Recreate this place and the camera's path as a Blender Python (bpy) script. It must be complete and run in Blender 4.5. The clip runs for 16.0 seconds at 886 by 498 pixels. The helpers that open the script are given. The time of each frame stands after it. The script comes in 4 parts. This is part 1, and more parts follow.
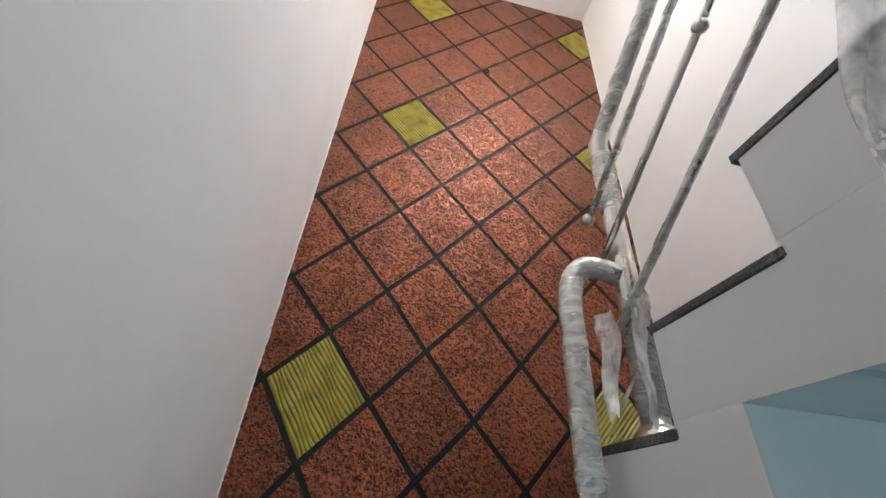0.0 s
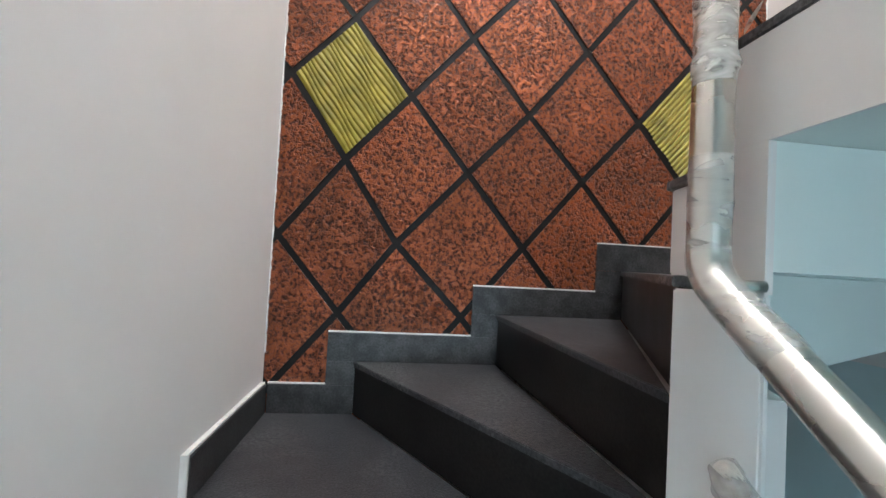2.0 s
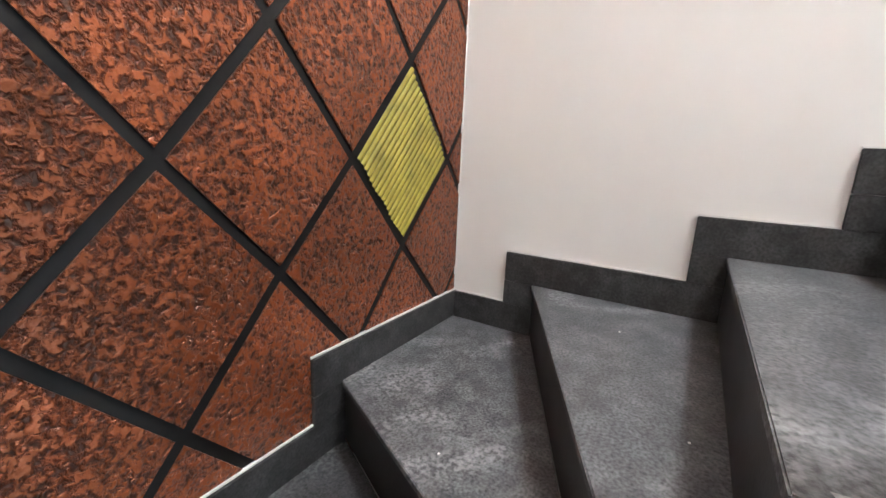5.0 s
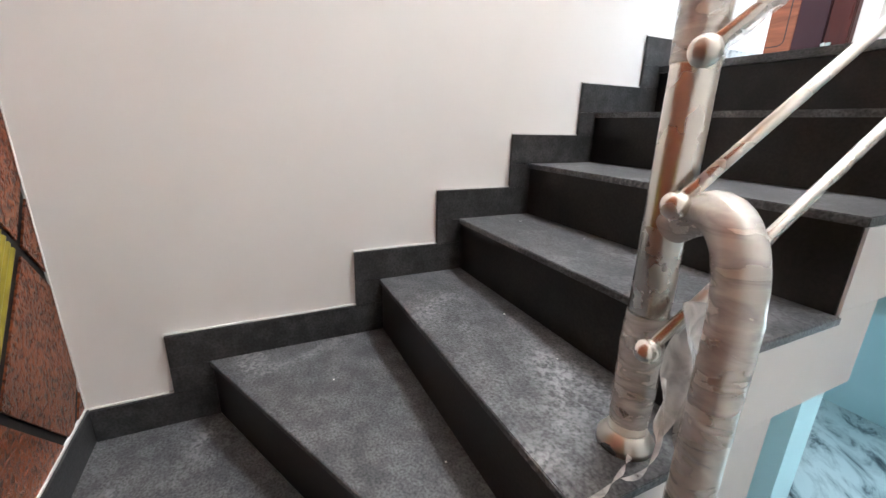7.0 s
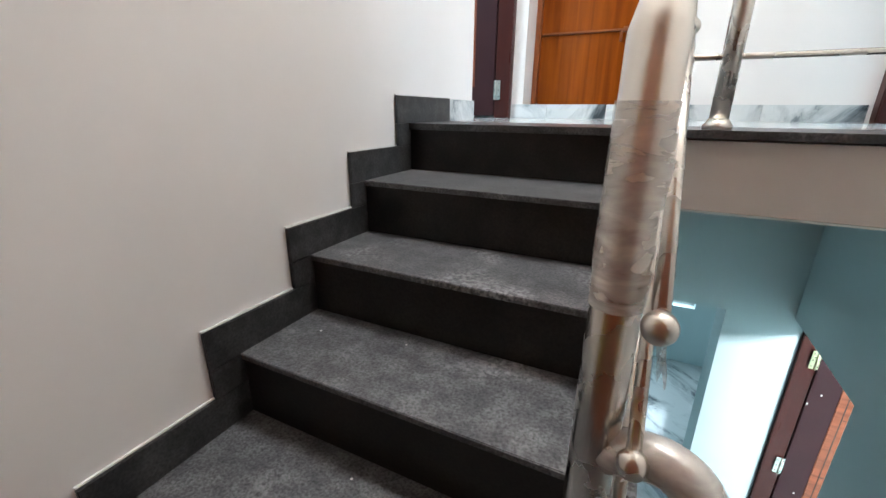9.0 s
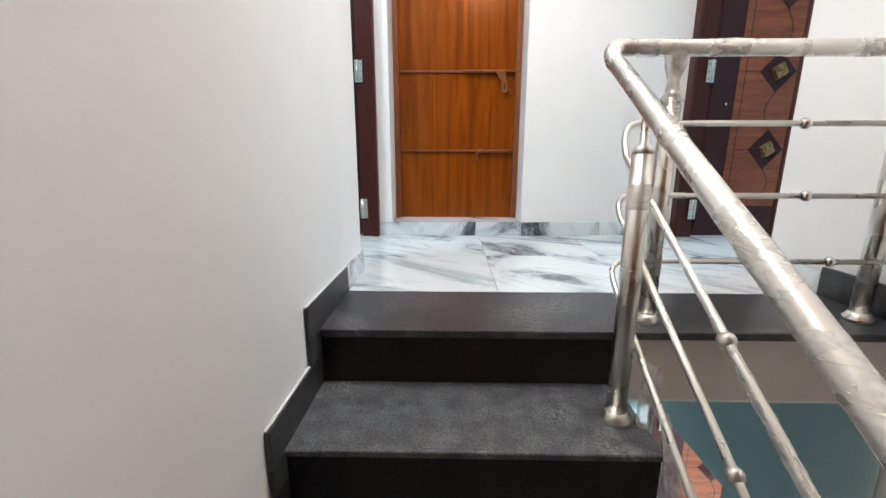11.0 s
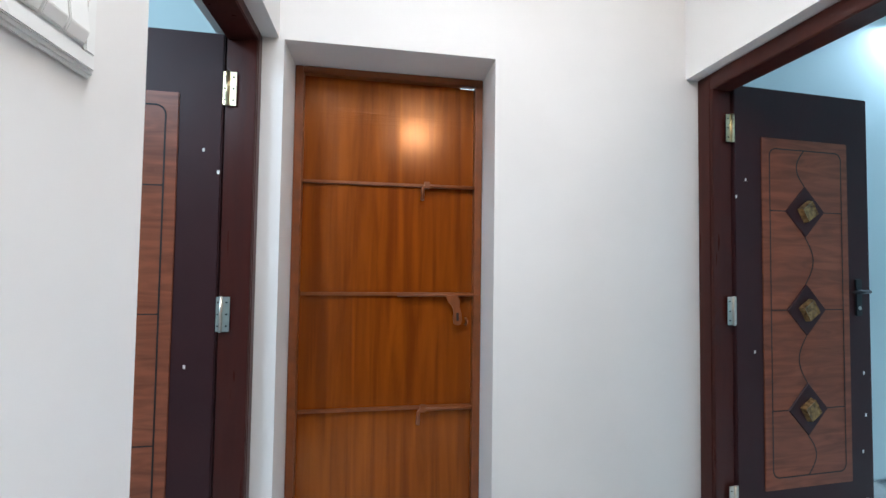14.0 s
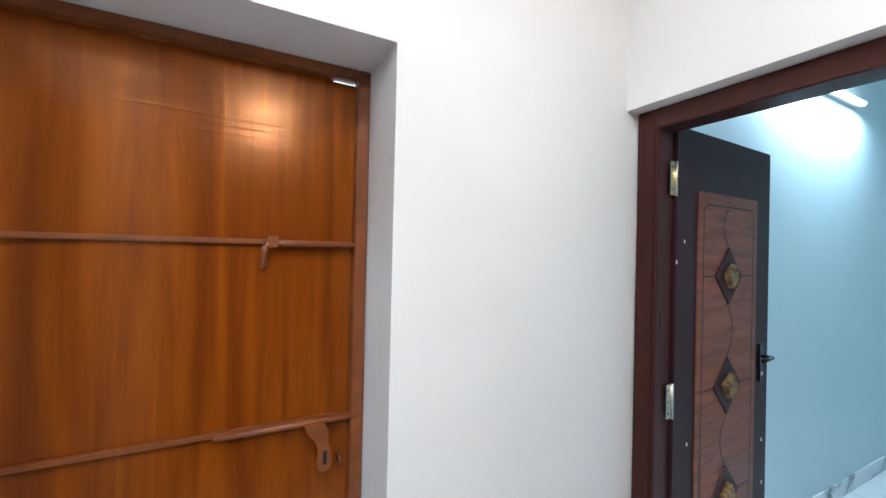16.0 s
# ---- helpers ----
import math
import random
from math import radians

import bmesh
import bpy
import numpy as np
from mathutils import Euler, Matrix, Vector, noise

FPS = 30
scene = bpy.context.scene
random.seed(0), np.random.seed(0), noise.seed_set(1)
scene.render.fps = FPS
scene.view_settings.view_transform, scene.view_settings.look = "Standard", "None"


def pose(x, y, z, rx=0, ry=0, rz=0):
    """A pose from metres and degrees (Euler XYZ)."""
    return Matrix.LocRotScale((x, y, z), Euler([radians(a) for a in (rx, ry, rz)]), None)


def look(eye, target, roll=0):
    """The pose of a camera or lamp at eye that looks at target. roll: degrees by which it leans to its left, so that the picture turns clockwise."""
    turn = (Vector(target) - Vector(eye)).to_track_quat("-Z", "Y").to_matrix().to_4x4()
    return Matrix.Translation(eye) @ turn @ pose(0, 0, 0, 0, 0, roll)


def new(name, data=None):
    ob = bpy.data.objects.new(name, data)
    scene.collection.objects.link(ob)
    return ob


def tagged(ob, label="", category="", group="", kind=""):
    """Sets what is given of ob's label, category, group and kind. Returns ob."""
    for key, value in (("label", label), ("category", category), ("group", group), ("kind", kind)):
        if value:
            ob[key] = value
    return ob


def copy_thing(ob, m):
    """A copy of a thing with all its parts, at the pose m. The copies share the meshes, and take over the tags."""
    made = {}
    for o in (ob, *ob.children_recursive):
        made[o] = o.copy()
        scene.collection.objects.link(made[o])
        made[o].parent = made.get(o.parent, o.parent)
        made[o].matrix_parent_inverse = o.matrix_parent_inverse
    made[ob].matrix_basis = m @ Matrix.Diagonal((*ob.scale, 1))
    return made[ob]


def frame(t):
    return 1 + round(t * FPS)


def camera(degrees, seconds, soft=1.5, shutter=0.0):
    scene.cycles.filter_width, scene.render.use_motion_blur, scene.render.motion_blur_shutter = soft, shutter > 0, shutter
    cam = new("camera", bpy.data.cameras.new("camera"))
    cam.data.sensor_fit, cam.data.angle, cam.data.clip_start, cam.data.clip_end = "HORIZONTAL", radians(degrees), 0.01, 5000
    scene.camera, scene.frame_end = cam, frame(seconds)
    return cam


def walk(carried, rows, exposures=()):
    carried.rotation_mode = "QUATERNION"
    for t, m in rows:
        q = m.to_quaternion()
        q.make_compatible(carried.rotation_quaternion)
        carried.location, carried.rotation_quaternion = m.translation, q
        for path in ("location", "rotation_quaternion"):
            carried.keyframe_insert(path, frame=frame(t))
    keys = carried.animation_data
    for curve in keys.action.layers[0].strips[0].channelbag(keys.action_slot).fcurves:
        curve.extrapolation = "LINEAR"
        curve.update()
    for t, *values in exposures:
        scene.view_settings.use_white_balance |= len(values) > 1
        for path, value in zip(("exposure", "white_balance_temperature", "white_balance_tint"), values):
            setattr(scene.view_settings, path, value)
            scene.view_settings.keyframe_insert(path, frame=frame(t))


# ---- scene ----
cam = camera(94.8, 16.0)
PATH = [
    (0, (0.394, -1.708, 0.741), (0.671, -0.068, 1.852), 4.6),
    (0.5, (0.404, -1.684, 0.714), (0.652, 0.097, 1.589), 4.2),
    (1, (0.42, -1.632, 0.662), (0.634, 0.275, 1.227), 4.1),
    (1.5, (0.416, -1.565, 0.557), (0.623, 0.405, 0.833), 3.3),
    (2, (0.411, -1.44, 0.537), (0.635, 0.547, 0.597), 3.1),
    (2.3, (0.39, -1.37, 0.595), (0.68, 0.605, 0.6), 2.9),
    (2.5, (0.36, -1.31, 0.68), (0.744, 0.645, 0.59), 2.75),
    (3, (0.398, -1.171, 0.753), (0.981, 0.735, 0.597), 2.55),
    (3.2, (0.424, -1.106, 0.803), (1.1, 0.768, 0.638), 2.5),
    (5.3, (0.577, -0.685, 1.138), (2.361, 0.081, 0.655), 2.4),
    (5.5, (0.591, -0.663, 1.155), (2.438, -0.084, 0.651), 2.2),
    (6, (0.6, -0.57, 1.203), (2.52, -0.491, 0.649), 2.1),
    (6.5, (0.577, -0.478, 1.316), (2.452, -0.878, 0.744), 1.7),
    (7, (0.607, -0.462, 1.374), (2.333, -1.282, 0.785), 1.4),
    (7.5, (0.705, -0.48, 1.426), (2.23, -1.626, 0.824), 1.0),
    (8, (0.788, -0.498, 1.516), (2.093, -1.876, 0.885), 0.7),
    (8.2, (0.813, -0.504, 1.527), (2.032, -1.955, 0.889), 0.6),
    (10.3, (1.237, -0.603, 1.947), (1.465, -2.504, 1.369), -0.2),
    (10.5, (1.273, -0.646, 1.978), (1.438, -2.562, 1.429), -0.4),
    (11, (1.406, -0.793, 2.109), (1.443, -2.744, 1.67), 0.1),
    (11.5, (1.454, -0.952, 2.253), (1.406, -2.929, 1.949), 0.2),
    (12, (1.421, -1.148, 2.372), (1.325, -3.139, 2.216), 0.2),
    (12.5, (1.456, -1.3, 2.453), (1.307, -3.294, 2.409), 0.6),
    (13, (1.504, -1.486, 2.615), (1.288, -3.474, 2.627), 0.6),
    (13.5, (1.448, -1.684, 2.709), (1.179, -3.665, 2.758), 0.6),
    (13.7, (1.413, -1.736, 2.746), (1.142, -3.716, 2.818), 0.8),
    (14, (1.412, -1.83, 2.81), (1.105, -3.805, 2.879), 0.8),
    (14.5, (1.417, -2.002, 2.925), (1.061, -3.968, 3.009), 1.1),
    (15, (1.371, -2.192, 3.008), (0.897, -4.134, 3.076), 1.1),
    (15.5, (1.314, -2.345, 3.13), (0.661, -4.235, 3.18), 1.3),
    (16, (1.314, -2.506, 3.149), (0.371, -4.27, 3.162), 1.3),
]
walk(cam, [(t, look(eye, target, roll)) for t, eye, target, roll in PATH],
     [(0, 0.65, 6050, 10), (0.5, 0.86, 6050, 10), (1.5, 1.3, 6050, 10), (3.0, 1.68, 6150, 10), (5.5, 1.7, 6150, 10), (6.5, 1.55, 6150, 10), (7.5, 1.1, 6150, 10), (8.0, 0.85, 6200, 10),
      (10.5, 0.32, 6350, 10), (12.0, -0.24, 6200, 10), (12.6, -0.42, 6150, 10), (13.2, -0.4, 6050, 10), (14.0, -0.32, 6000, 10), (14.5, -0.28, 6050, 10), (15.0, -0.24, 6050, 10), (16, -0.2, 6050, 10)])

# ---------------------------------------------------------------- world, lights
world = bpy.data.worlds.new("world")
scene.world = world
world.use_nodes = True
wn = world.node_tree.nodes
sky = wn.new("ShaderNodeTexSky")
sky.sky_type = 'NISHITA'
sky.sun_disc = False
sky.sun_elevation, sky.sun_rotation = radians(48), radians(200)
world.node_tree.links.new(sky.outputs[0], wn["Background"].inputs[0])
wn["Background"].inputs[1].default_value = 0.12


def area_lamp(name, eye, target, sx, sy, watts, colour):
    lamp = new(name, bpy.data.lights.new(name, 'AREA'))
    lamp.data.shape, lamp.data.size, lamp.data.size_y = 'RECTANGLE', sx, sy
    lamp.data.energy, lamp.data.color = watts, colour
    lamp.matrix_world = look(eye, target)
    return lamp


def bulb_lamp(name, place, watts, radius, colour):
    lamp = new(name, bpy.data.lights.new(name, 'POINT'))
    lamp.data.energy, lamp.data.shadow_soft_size, lamp.data.color = watts, radius, colour
    lamp.matrix_world = pose(*place)
    return lamp


# landing's bulb, right room's tube, hall's window; the other three are added fills
# added from above to brighten stairs and landing; no such source is known
area_lamp("roof_light_sky", (1.25, -2.06, 4.84), (1.25, -2.06, 0), 0.95, 0.62, 50, (0.93, 0.97, 1.0))
bulb_lamp("stair_bulb_glow", (1.08, -1.66, 4.07), 33, 0.08, (1.0, 0.89, 0.74))
area_lamp("right_room_tube_glow", (-1.9, -3.57, 4.2), (-1.9, -2.0, 2.4), 1.1, 0.05, 118, (0.64, 0.83, 1.0))
# added fill for the left room, whose own lamp is not known
area_lamp("left_room_tube_glow", (3.3, -1.7, 4.2), (3.3, -2.8, 2.4), 1.1, 0.05, 58, (0.7, 0.87, 1.0))
area_lamp("hall_window_sky", (0.58, -6.5, -0.2), (0.58, -3, -1.2), 0.95, 1.2, 21, (0.72, 0.9, 1.0))
# added, unseen: brightens the lower door, the hall and the stair's underside
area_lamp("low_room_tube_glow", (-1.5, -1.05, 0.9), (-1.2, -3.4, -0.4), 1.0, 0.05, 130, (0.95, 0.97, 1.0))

# ---------------------------------------------------------------- materials


def material(name, colour, rough=0.5, metal=0.0, tint=None, scale=6.0, amount=0.5, bump=0.0, bump_scale=60.0, spec=0.5, stretch=(1, 1, 1), fine=0.0, coat=0.0):
    m = bpy.data.materials.new(name)
    m.use_nodes = True
    n, l = m.node_tree.nodes, m.node_tree.links
    b = n["Principled BSDF"]
    b.inputs["Roughness"].default_value = rough
    b.inputs["Metallic"].default_value = metal
    b.inputs["Specular IOR Level"].default_value = spec
    b.inputs["Coat Weight"].default_value = coat
    b.inputs["Coat Roughness"].default_value = 0.12
    tc = n.new("ShaderNodeTexCoord")
    mp = n.new("ShaderNodeMapping")
    mp.inputs["Scale"].default_value = stretch
    l.new(tc.outputs["Object"], mp.inputs["Vector"])
    big = n.new("ShaderNodeTexNoise")
    big.inputs["Scale"].default_value, big.inputs["Detail"].default_value = scale, 5
    l.new(mp.outputs[0], big.inputs["Vector"])
    mix = n.new("ShaderNodeMix")
    mix.data_type = 'RGBA'
    mix.inputs["A"].default_value = (*colour, 1)
    mix.inputs["B"].default_value = (*(tint or [c * 0.8 for c in colour]), 1)
    ramp = n.new("ShaderNodeValToRGB")
    ramp.color_ramp.elements[0].position, ramp.color_ramp.elements[1].position = 0.38, 0.68
    ramp.color_ramp.elements[1].color = (amount, amount, amount, 1)
    ramp.color_ramp.elements[0].color = (0, 0, 0, 1)
    l.new(big.outputs["Fac"], ramp.inputs[0])
    l.new(ramp.outputs[0], mix.inputs["Factor"])
    last = mix.outputs["Result"]
    grain = n.new("ShaderNodeTexNoise")
    grain.inputs["Scale"].default_value, grain.inputs["Detail"].default_value = bump_scale, 6
    l.new(mp.outputs[0], grain.inputs["Vector"])
    if fine:
        mix2 = n.new("ShaderNodeMix")
        mix2.data_type, mix2.blend_type = 'RGBA', 'MULTIPLY'
        mr = n.new("ShaderNodeMapRange")
        mr.inputs[1].default_value, mr.inputs[2].default_value = 0.3, 0.7
        mr.inputs[3].default_value, mr.inputs[4].default_value = 1 - fine, 1 + fine * 0.4
        l.new(grain.outputs["Fac"], mr.inputs[0])
        mix2.inputs["Factor"].default_value = 1
        l.new(last, mix2.inputs["A"])
        l.new(mr.outputs[0], mix2.inputs["B"])
        last = mix2.outputs["Result"]
    l.new(last, b.inputs["Base Color"])
    if bump:
        bp = n.new("ShaderNodeBump")
        bp.inputs["Strength"].default_value, bp.inputs["Distance"].default_value = bump, 0.004
        l.new(grain.outputs["Fac"], bp.inputs["Height"])
        l.new(bp.outputs[0], b.inputs["Normal"])
    rr = n.new("ShaderNodeMapRange")
    rr.inputs[3].default_value, rr.inputs[4].default_value = max(0.02, rough - 0.08), min(1, rough + 0.1)
    l.new(big.outputs["Fac"], rr.inputs[0])
    l.new(rr.outputs[0], b.inputs["Roughness"])
    return m


def speckled_granite(name, base, cloud, dust, rough):
    """Dark honed granite: pale clouds, fine speckle, blotches of building dust."""
    m = material(name, base, rough, tint=cloud, scale=17, amount=0.9, bump=0.3, bump_scale=170, fine=0.75)
    n, l = m.node_tree.nodes, m.node_tree.links
    p = n["Principled BSDF"]
    was = p.inputs["Base Color"].links[0].from_socket
    tc = n.new("ShaderNodeTexCoord")
    a, b = n.new("ShaderNodeTexNoise"), n.new("ShaderNodeTexNoise")
    a.inputs["Scale"].default_value, a.inputs["Detail"].default_value, a.inputs["Distortion"].default_value = 3.6, 8, 0.8
    b.inputs["Scale"].default_value, b.inputs["Detail"].default_value = 95, 3
    for x in (a, b):
        l.new(tc.outputs["Object"], x.inputs["Vector"])
    mul = n.new("ShaderNodeMath")
    mul.operation = 'MULTIPLY'
    ra, rb = n.new("ShaderNodeMapRange"), n.new("ShaderNodeMapRange")
    ra.inputs[1].default_value, ra.inputs[2].default_value = 0.50, 0.72
    rb.inputs[1].default_value, rb.inputs[2].default_value, rb.inputs[4].default_value = 0.42, 0.62, 0.85
    l.new(a.outputs["Fac"], ra.inputs[0])
    l.new(b.outputs["Fac"], rb.inputs[0])
    l.new(ra.outputs[0], mul.inputs[0])
    l.new(rb.outputs[0], mul.inputs[1])
    mx = n.new("ShaderNodeMix")
    mx.data_type = 'RGBA'
    mx.inputs["B"].default_value = (*dust, 1)
    l.new(was, mx.inputs["A"])
    l.new(mul.outputs[0], mx.inputs["Factor"])
    l.new(mx.outputs["Result"], p.inputs["Base Color"])
    return m


WHITE = material("white_wall_paint", (0.80, 0.78, 0.76), 0.55, tint=(0.74, 0.72, 0.70), scale=2.2, amount=0.6, bump=0.05, bump_scale=70, spec=0.3)
CEIL = material("ceiling_paint", (0.82, 0.81, 0.8), 0.7, scale=2, bump=0.08)
TEAL = material("pale_blue_paint", (0.65, 0.775, 0.785), 0.6, tint=(0.61, 0.74, 0.755), scale=2, amount=0.6, bump=0.1, bump_scale=90, spec=0.3)
MINT = material("pale_mint_soffit_paint", (0.78, 0.85, 0.82), 0.6, tint=(0.73, 0.80, 0.78), scale=2, amount=0.6, bump=0.1, bump_scale=90, spec=0.3)
BEIGE = material("beam_paint", (0.68, 0.63, 0.58), 0.6, scale=3, bump=0.1)
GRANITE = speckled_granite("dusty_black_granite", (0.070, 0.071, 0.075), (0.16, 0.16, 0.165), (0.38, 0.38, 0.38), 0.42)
CLEANGRANITE = speckled_granite("clean_black_granite", (0.040, 0.041, 0.044), (0.075, 0.075, 0.079), (0.17, 0.17, 0.17), 0.34)
# risers: black granite like the treads, on a much darker base
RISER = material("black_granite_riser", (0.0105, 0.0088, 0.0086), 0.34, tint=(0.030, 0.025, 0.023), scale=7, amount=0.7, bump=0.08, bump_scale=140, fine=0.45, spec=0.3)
SKIRT = material("grey_granite_skirting", (0.026, 0.026, 0.027), 0.42, tint=(0.075, 0.075, 0.076), scale=22, amount=0.8, bump=0.14, fine=0.6, bump_scale=150)
GROUT = material("black_joint", (0.013, 0.012, 0.012), 0.55, scale=20, bump=0.15, spec=0.2)
STEEL = material("stainless_steel", (0.74, 0.71, 0.655), 0.27, 1.0, tint=(0.62, 0.59, 0.54), scale=9, amount=0.5, stretch=(1, 1, 1))
FRAMEWOOD = material("dark_red_frame_paint", (0.055, 0.0125, 0.009), 0.30, tint=(0.036, 0.008, 0.007), scale=5, stretch=(8, 8, 0.8), bump=0.05, spec=0.25)
LEAFDARK = material("dark_maroon_leaf_paint", (0.034, 0.012, 0.014), 0.45, tint=(0.044, 0.015, 0.016), scale=5, amount=0.7, bump=0.04, spec=0.2)
GROOVE = material("dark_groove", (0.012, 0.007, 0.006), 0.6)
HINGE = material("brass_hinge", (0.72, 0.6, 0.38), 0.3, 1.0, scale=40, amount=0.6)
NICKEL = material("nickel_hinge", (0.66, 0.62, 0.55), 0.35, 1.0, scale=40, amount=0.6)
BRONZE = material("bronze_stud", (0.40, 0.23, 0.09), 0.45, 0.8, tint=(0.10, 0.055, 0.03), scale=60, amount=0.9, bump=0.5, bump_scale=200)
BLACKMETAL = material("black_lock_metal", (0.02, 0.02, 0.022), 0.3, 0.6)
PLASTIC = material("white_switch_plastic", (0.82, 0.82, 0.8), 0.25, scale=2, amount=0.2)
PAINTFLECK = material("white_paint_spot", (0.8, 0.78, 0.75), 0.6)
IVORY = material("white_caulk", (0.72, 0.71, 0.69), 0.7, scale=30, bump=0.3)


def wood(name, a, b, rough, sx, wave, distort, coat=0.0, bump=0.05):
    m = bpy.data.materials.new(name)
    m.use_nodes = True
    n, l = m.node_tree.nodes, m.node_tree.links
    p = n["Principled BSDF"]
    tc, mp = n.new("ShaderNodeTexCoord"), n.new("ShaderNodeMapping")
    mp.inputs["Scale"].default_value = sx
    l.new(tc.outputs["Object"], mp.inputs["Vector"])
    ns = n.new("ShaderNodeTexNoise")
    ns.inputs["Scale"].default_value, ns.inputs["Detail"].default_value, ns.inputs["Distortion"].default_value = wave, 7, distort
    l.new(mp.outputs[0], ns.inputs["Vector"])
    rp = n.new("ShaderNodeValToRGB")
    rp.color_ramp.elements[0].position, rp.color_ramp.elements[1].position = 0.33, 0.66
    rp.color_ramp.elements[0].color, rp.color_ramp.elements[1].color = (*b, 1), (*a, 1)
    l.new(ns.outputs["Fac"], rp.inputs[0])
    l.new(rp.outputs[0], p.inputs["Base Color"])
    p.inputs["Roughness"].default_value = rough
    p.inputs["Coat Weight"].default_value, p.inputs["Coat Roughness"].default_value = coat, 0.15
    bp = n.new("ShaderNodeBump")
    bp.inputs["Strength"].default_value, bp.inputs["Distance"].default_value = bump, 0.003
    l.new(ns.outputs["Fac"], bp.inputs["Height"])
    l.new(bp.outputs[0], p.inputs["Normal"])
    return m


ORANGE = wood("varnish_grained_orange_paint", (0.30, 0.067, 0.004), (0.175, 0.032, 0.003), 0.21, (9, 9, 0.55), 2.4, 0.5, 0.0, 0.3)
ORANGE.node_tree.nodes["Principled BSDF"].inputs["Metallic"].default_value = 0.25
ORANGE.node_tree.nodes["Principled BSDF"].inputs["Specular IOR Level"].default_value = 0.75
ORANGE.node_tree.nodes["Principled BSDF"].inputs["Specular Tint"].default_value = (1.0, 0.82, 0.5, 1)
ORANGEBAR = material("brown_painted_steel", (0.21, 0.058, 0.014), 0.35, tint=(0.10, 0.03, 0.01), scale=20, bump=0.1)


def add_varnish_sag(m, z0, z1):
    """Fine sideways ripples of sagged varnish between two heights."""
    n, l = m.node_tree.nodes, m.node_tree.links
    p = n["Principled BSDF"]
    tc, mp, ns = n.new("ShaderNodeTexCoord"), n.new("ShaderNodeMapping"), n.new("ShaderNodeTexNoise")
    mp.inputs["Scale"].default_value = (4, 4, 95)
    ns.inputs["Scale"].default_value, ns.inputs["Detail"].default_value = 1.3, 3
    l.new(tc.outputs["Object"], mp.inputs["Vector"])
    l.new(mp.outputs[0], ns.inputs["Vector"])
    xyz, up, down = n.new("ShaderNodeSeparateXYZ"), n.new("ShaderNodeMapRange"), n.new("ShaderNodeMapRange")
    l.new(tc.outputs["Object"], xyz.inputs[0])
    up.inputs[1].default_value, up.inputs[2].default_value = z0, z0 + 0.08
    down.inputs[1].default_value, down.inputs[2].default_value, down.inputs[3].default_value, down.inputs[4].default_value = z1, z1 + 0.02, 1, 0
    a, b = n.new("ShaderNodeMath"), n.new("ShaderNodeMath")
    a.operation = b.operation = 'MULTIPLY'
    for q in (up, down):
        l.new(xyz.outputs["Z"], q.inputs[0])
    l.new(up.outputs[0], a.inputs[0])
    l.new(down.outputs[0], a.inputs[1])
    l.new(a.outputs[0], b.inputs[0])
    l.new(ns.outputs["Fac"], b.inputs[1])
    bp = n.new("ShaderNodeBump")
    bp.inputs["Strength"].default_value, bp.inputs["Distance"].default_value = 0.28, 0.003
    l.new(b.outputs[0], bp.inputs["Height"])
    l.new(p.inputs["Normal"].links[0].from_socket, bp.inputs["Normal"])
    l.new(bp.outputs[0], p.inputs["Normal"])
    l.new(bp.outputs[0], p.inputs["Coat Normal"])


add_varnish_sag(ORANGE, 3.39, 3.49)
PANELWOOD = wood("brown_veneer", (0.26, 0.078, 0.037), (0.155, 0.044, 0.021), 0.40, (1.3, 1.3, 10), 1.9, 1.9, 0.05)
PANELWOOD.node_tree.nodes["Principled BSDF"].inputs["Specular IOR Level"].default_value = 0.25


def marble_material():
    m = bpy.data.materials.new("grey_veined_marble")
    m.use_nodes = True
    n, l = m.node_tree.nodes, m.node_tree.links
    p = n["Principled BSDF"]
    tc, mp = n.new("ShaderNodeTexCoord"), n.new("ShaderNodeMapping")
    turn = n.new("ShaderNodeMapping")
    turn.inputs["Rotation"].default_value = (0, 0, radians(38))
    mp.inputs["Scale"].default_value = (0.9, 1.9, 1.5)
    info = n.new("ShaderNodeObjectInfo")
    add = n.new("ShaderNodeVectorMath")
    add.operation = 'MULTIPLY_ADD'
    add.inputs[1].default_value = (1, 1, 1)
    sc = n.new("ShaderNodeVectorMath")
    sc.operation = 'SCALE'
    sc.inputs[0].default_value = (7, 11, 3)
    l.new(info.outputs["Random"], sc.inputs["Scale"])
    l.new(tc.outputs["Object"], add.inputs[0])
    l.new(sc.outputs[0], add.inputs[2])
    l.new(add.outputs[0], turn.inputs["Vector"])
    l.new(turn.outputs[0], mp.inputs["Vector"])
    ns = n.new("ShaderNodeTexNoise")
    ns.inputs["Scale"].default_value, ns.inputs["Detail"].default_value = 1.35, 12
    ns.inputs["Roughness"].default_value, ns.inputs["Distortion"].default_value = 0.70, 1.1
    l.new(mp.outputs[0], ns.inputs["Vector"])
    rp = n.new("ShaderNodeValToRGB")
    e = rp.color_ramp.elements
    e[0].position, e[0].color = 0.345, (0.05, 0.062, 0.07, 1)
    e[1].position, e[1].color = 0.535, (0.65, 0.68, 0.68, 1)
    k = e.new(0.41)
    k.color = (0.22, 0.25, 0.265, 1)
    k = e.new(0.455)
    k.color = (0.46, 0.495, 0.505, 1)
    l.new(ns.outputs["Fac"], rp.inputs[0])
    l.new(rp.outputs[0], p.inputs["Base Color"])
    p.inputs["Roughness"].default_value = 0.12
    return m


MARBLE = marble_material()


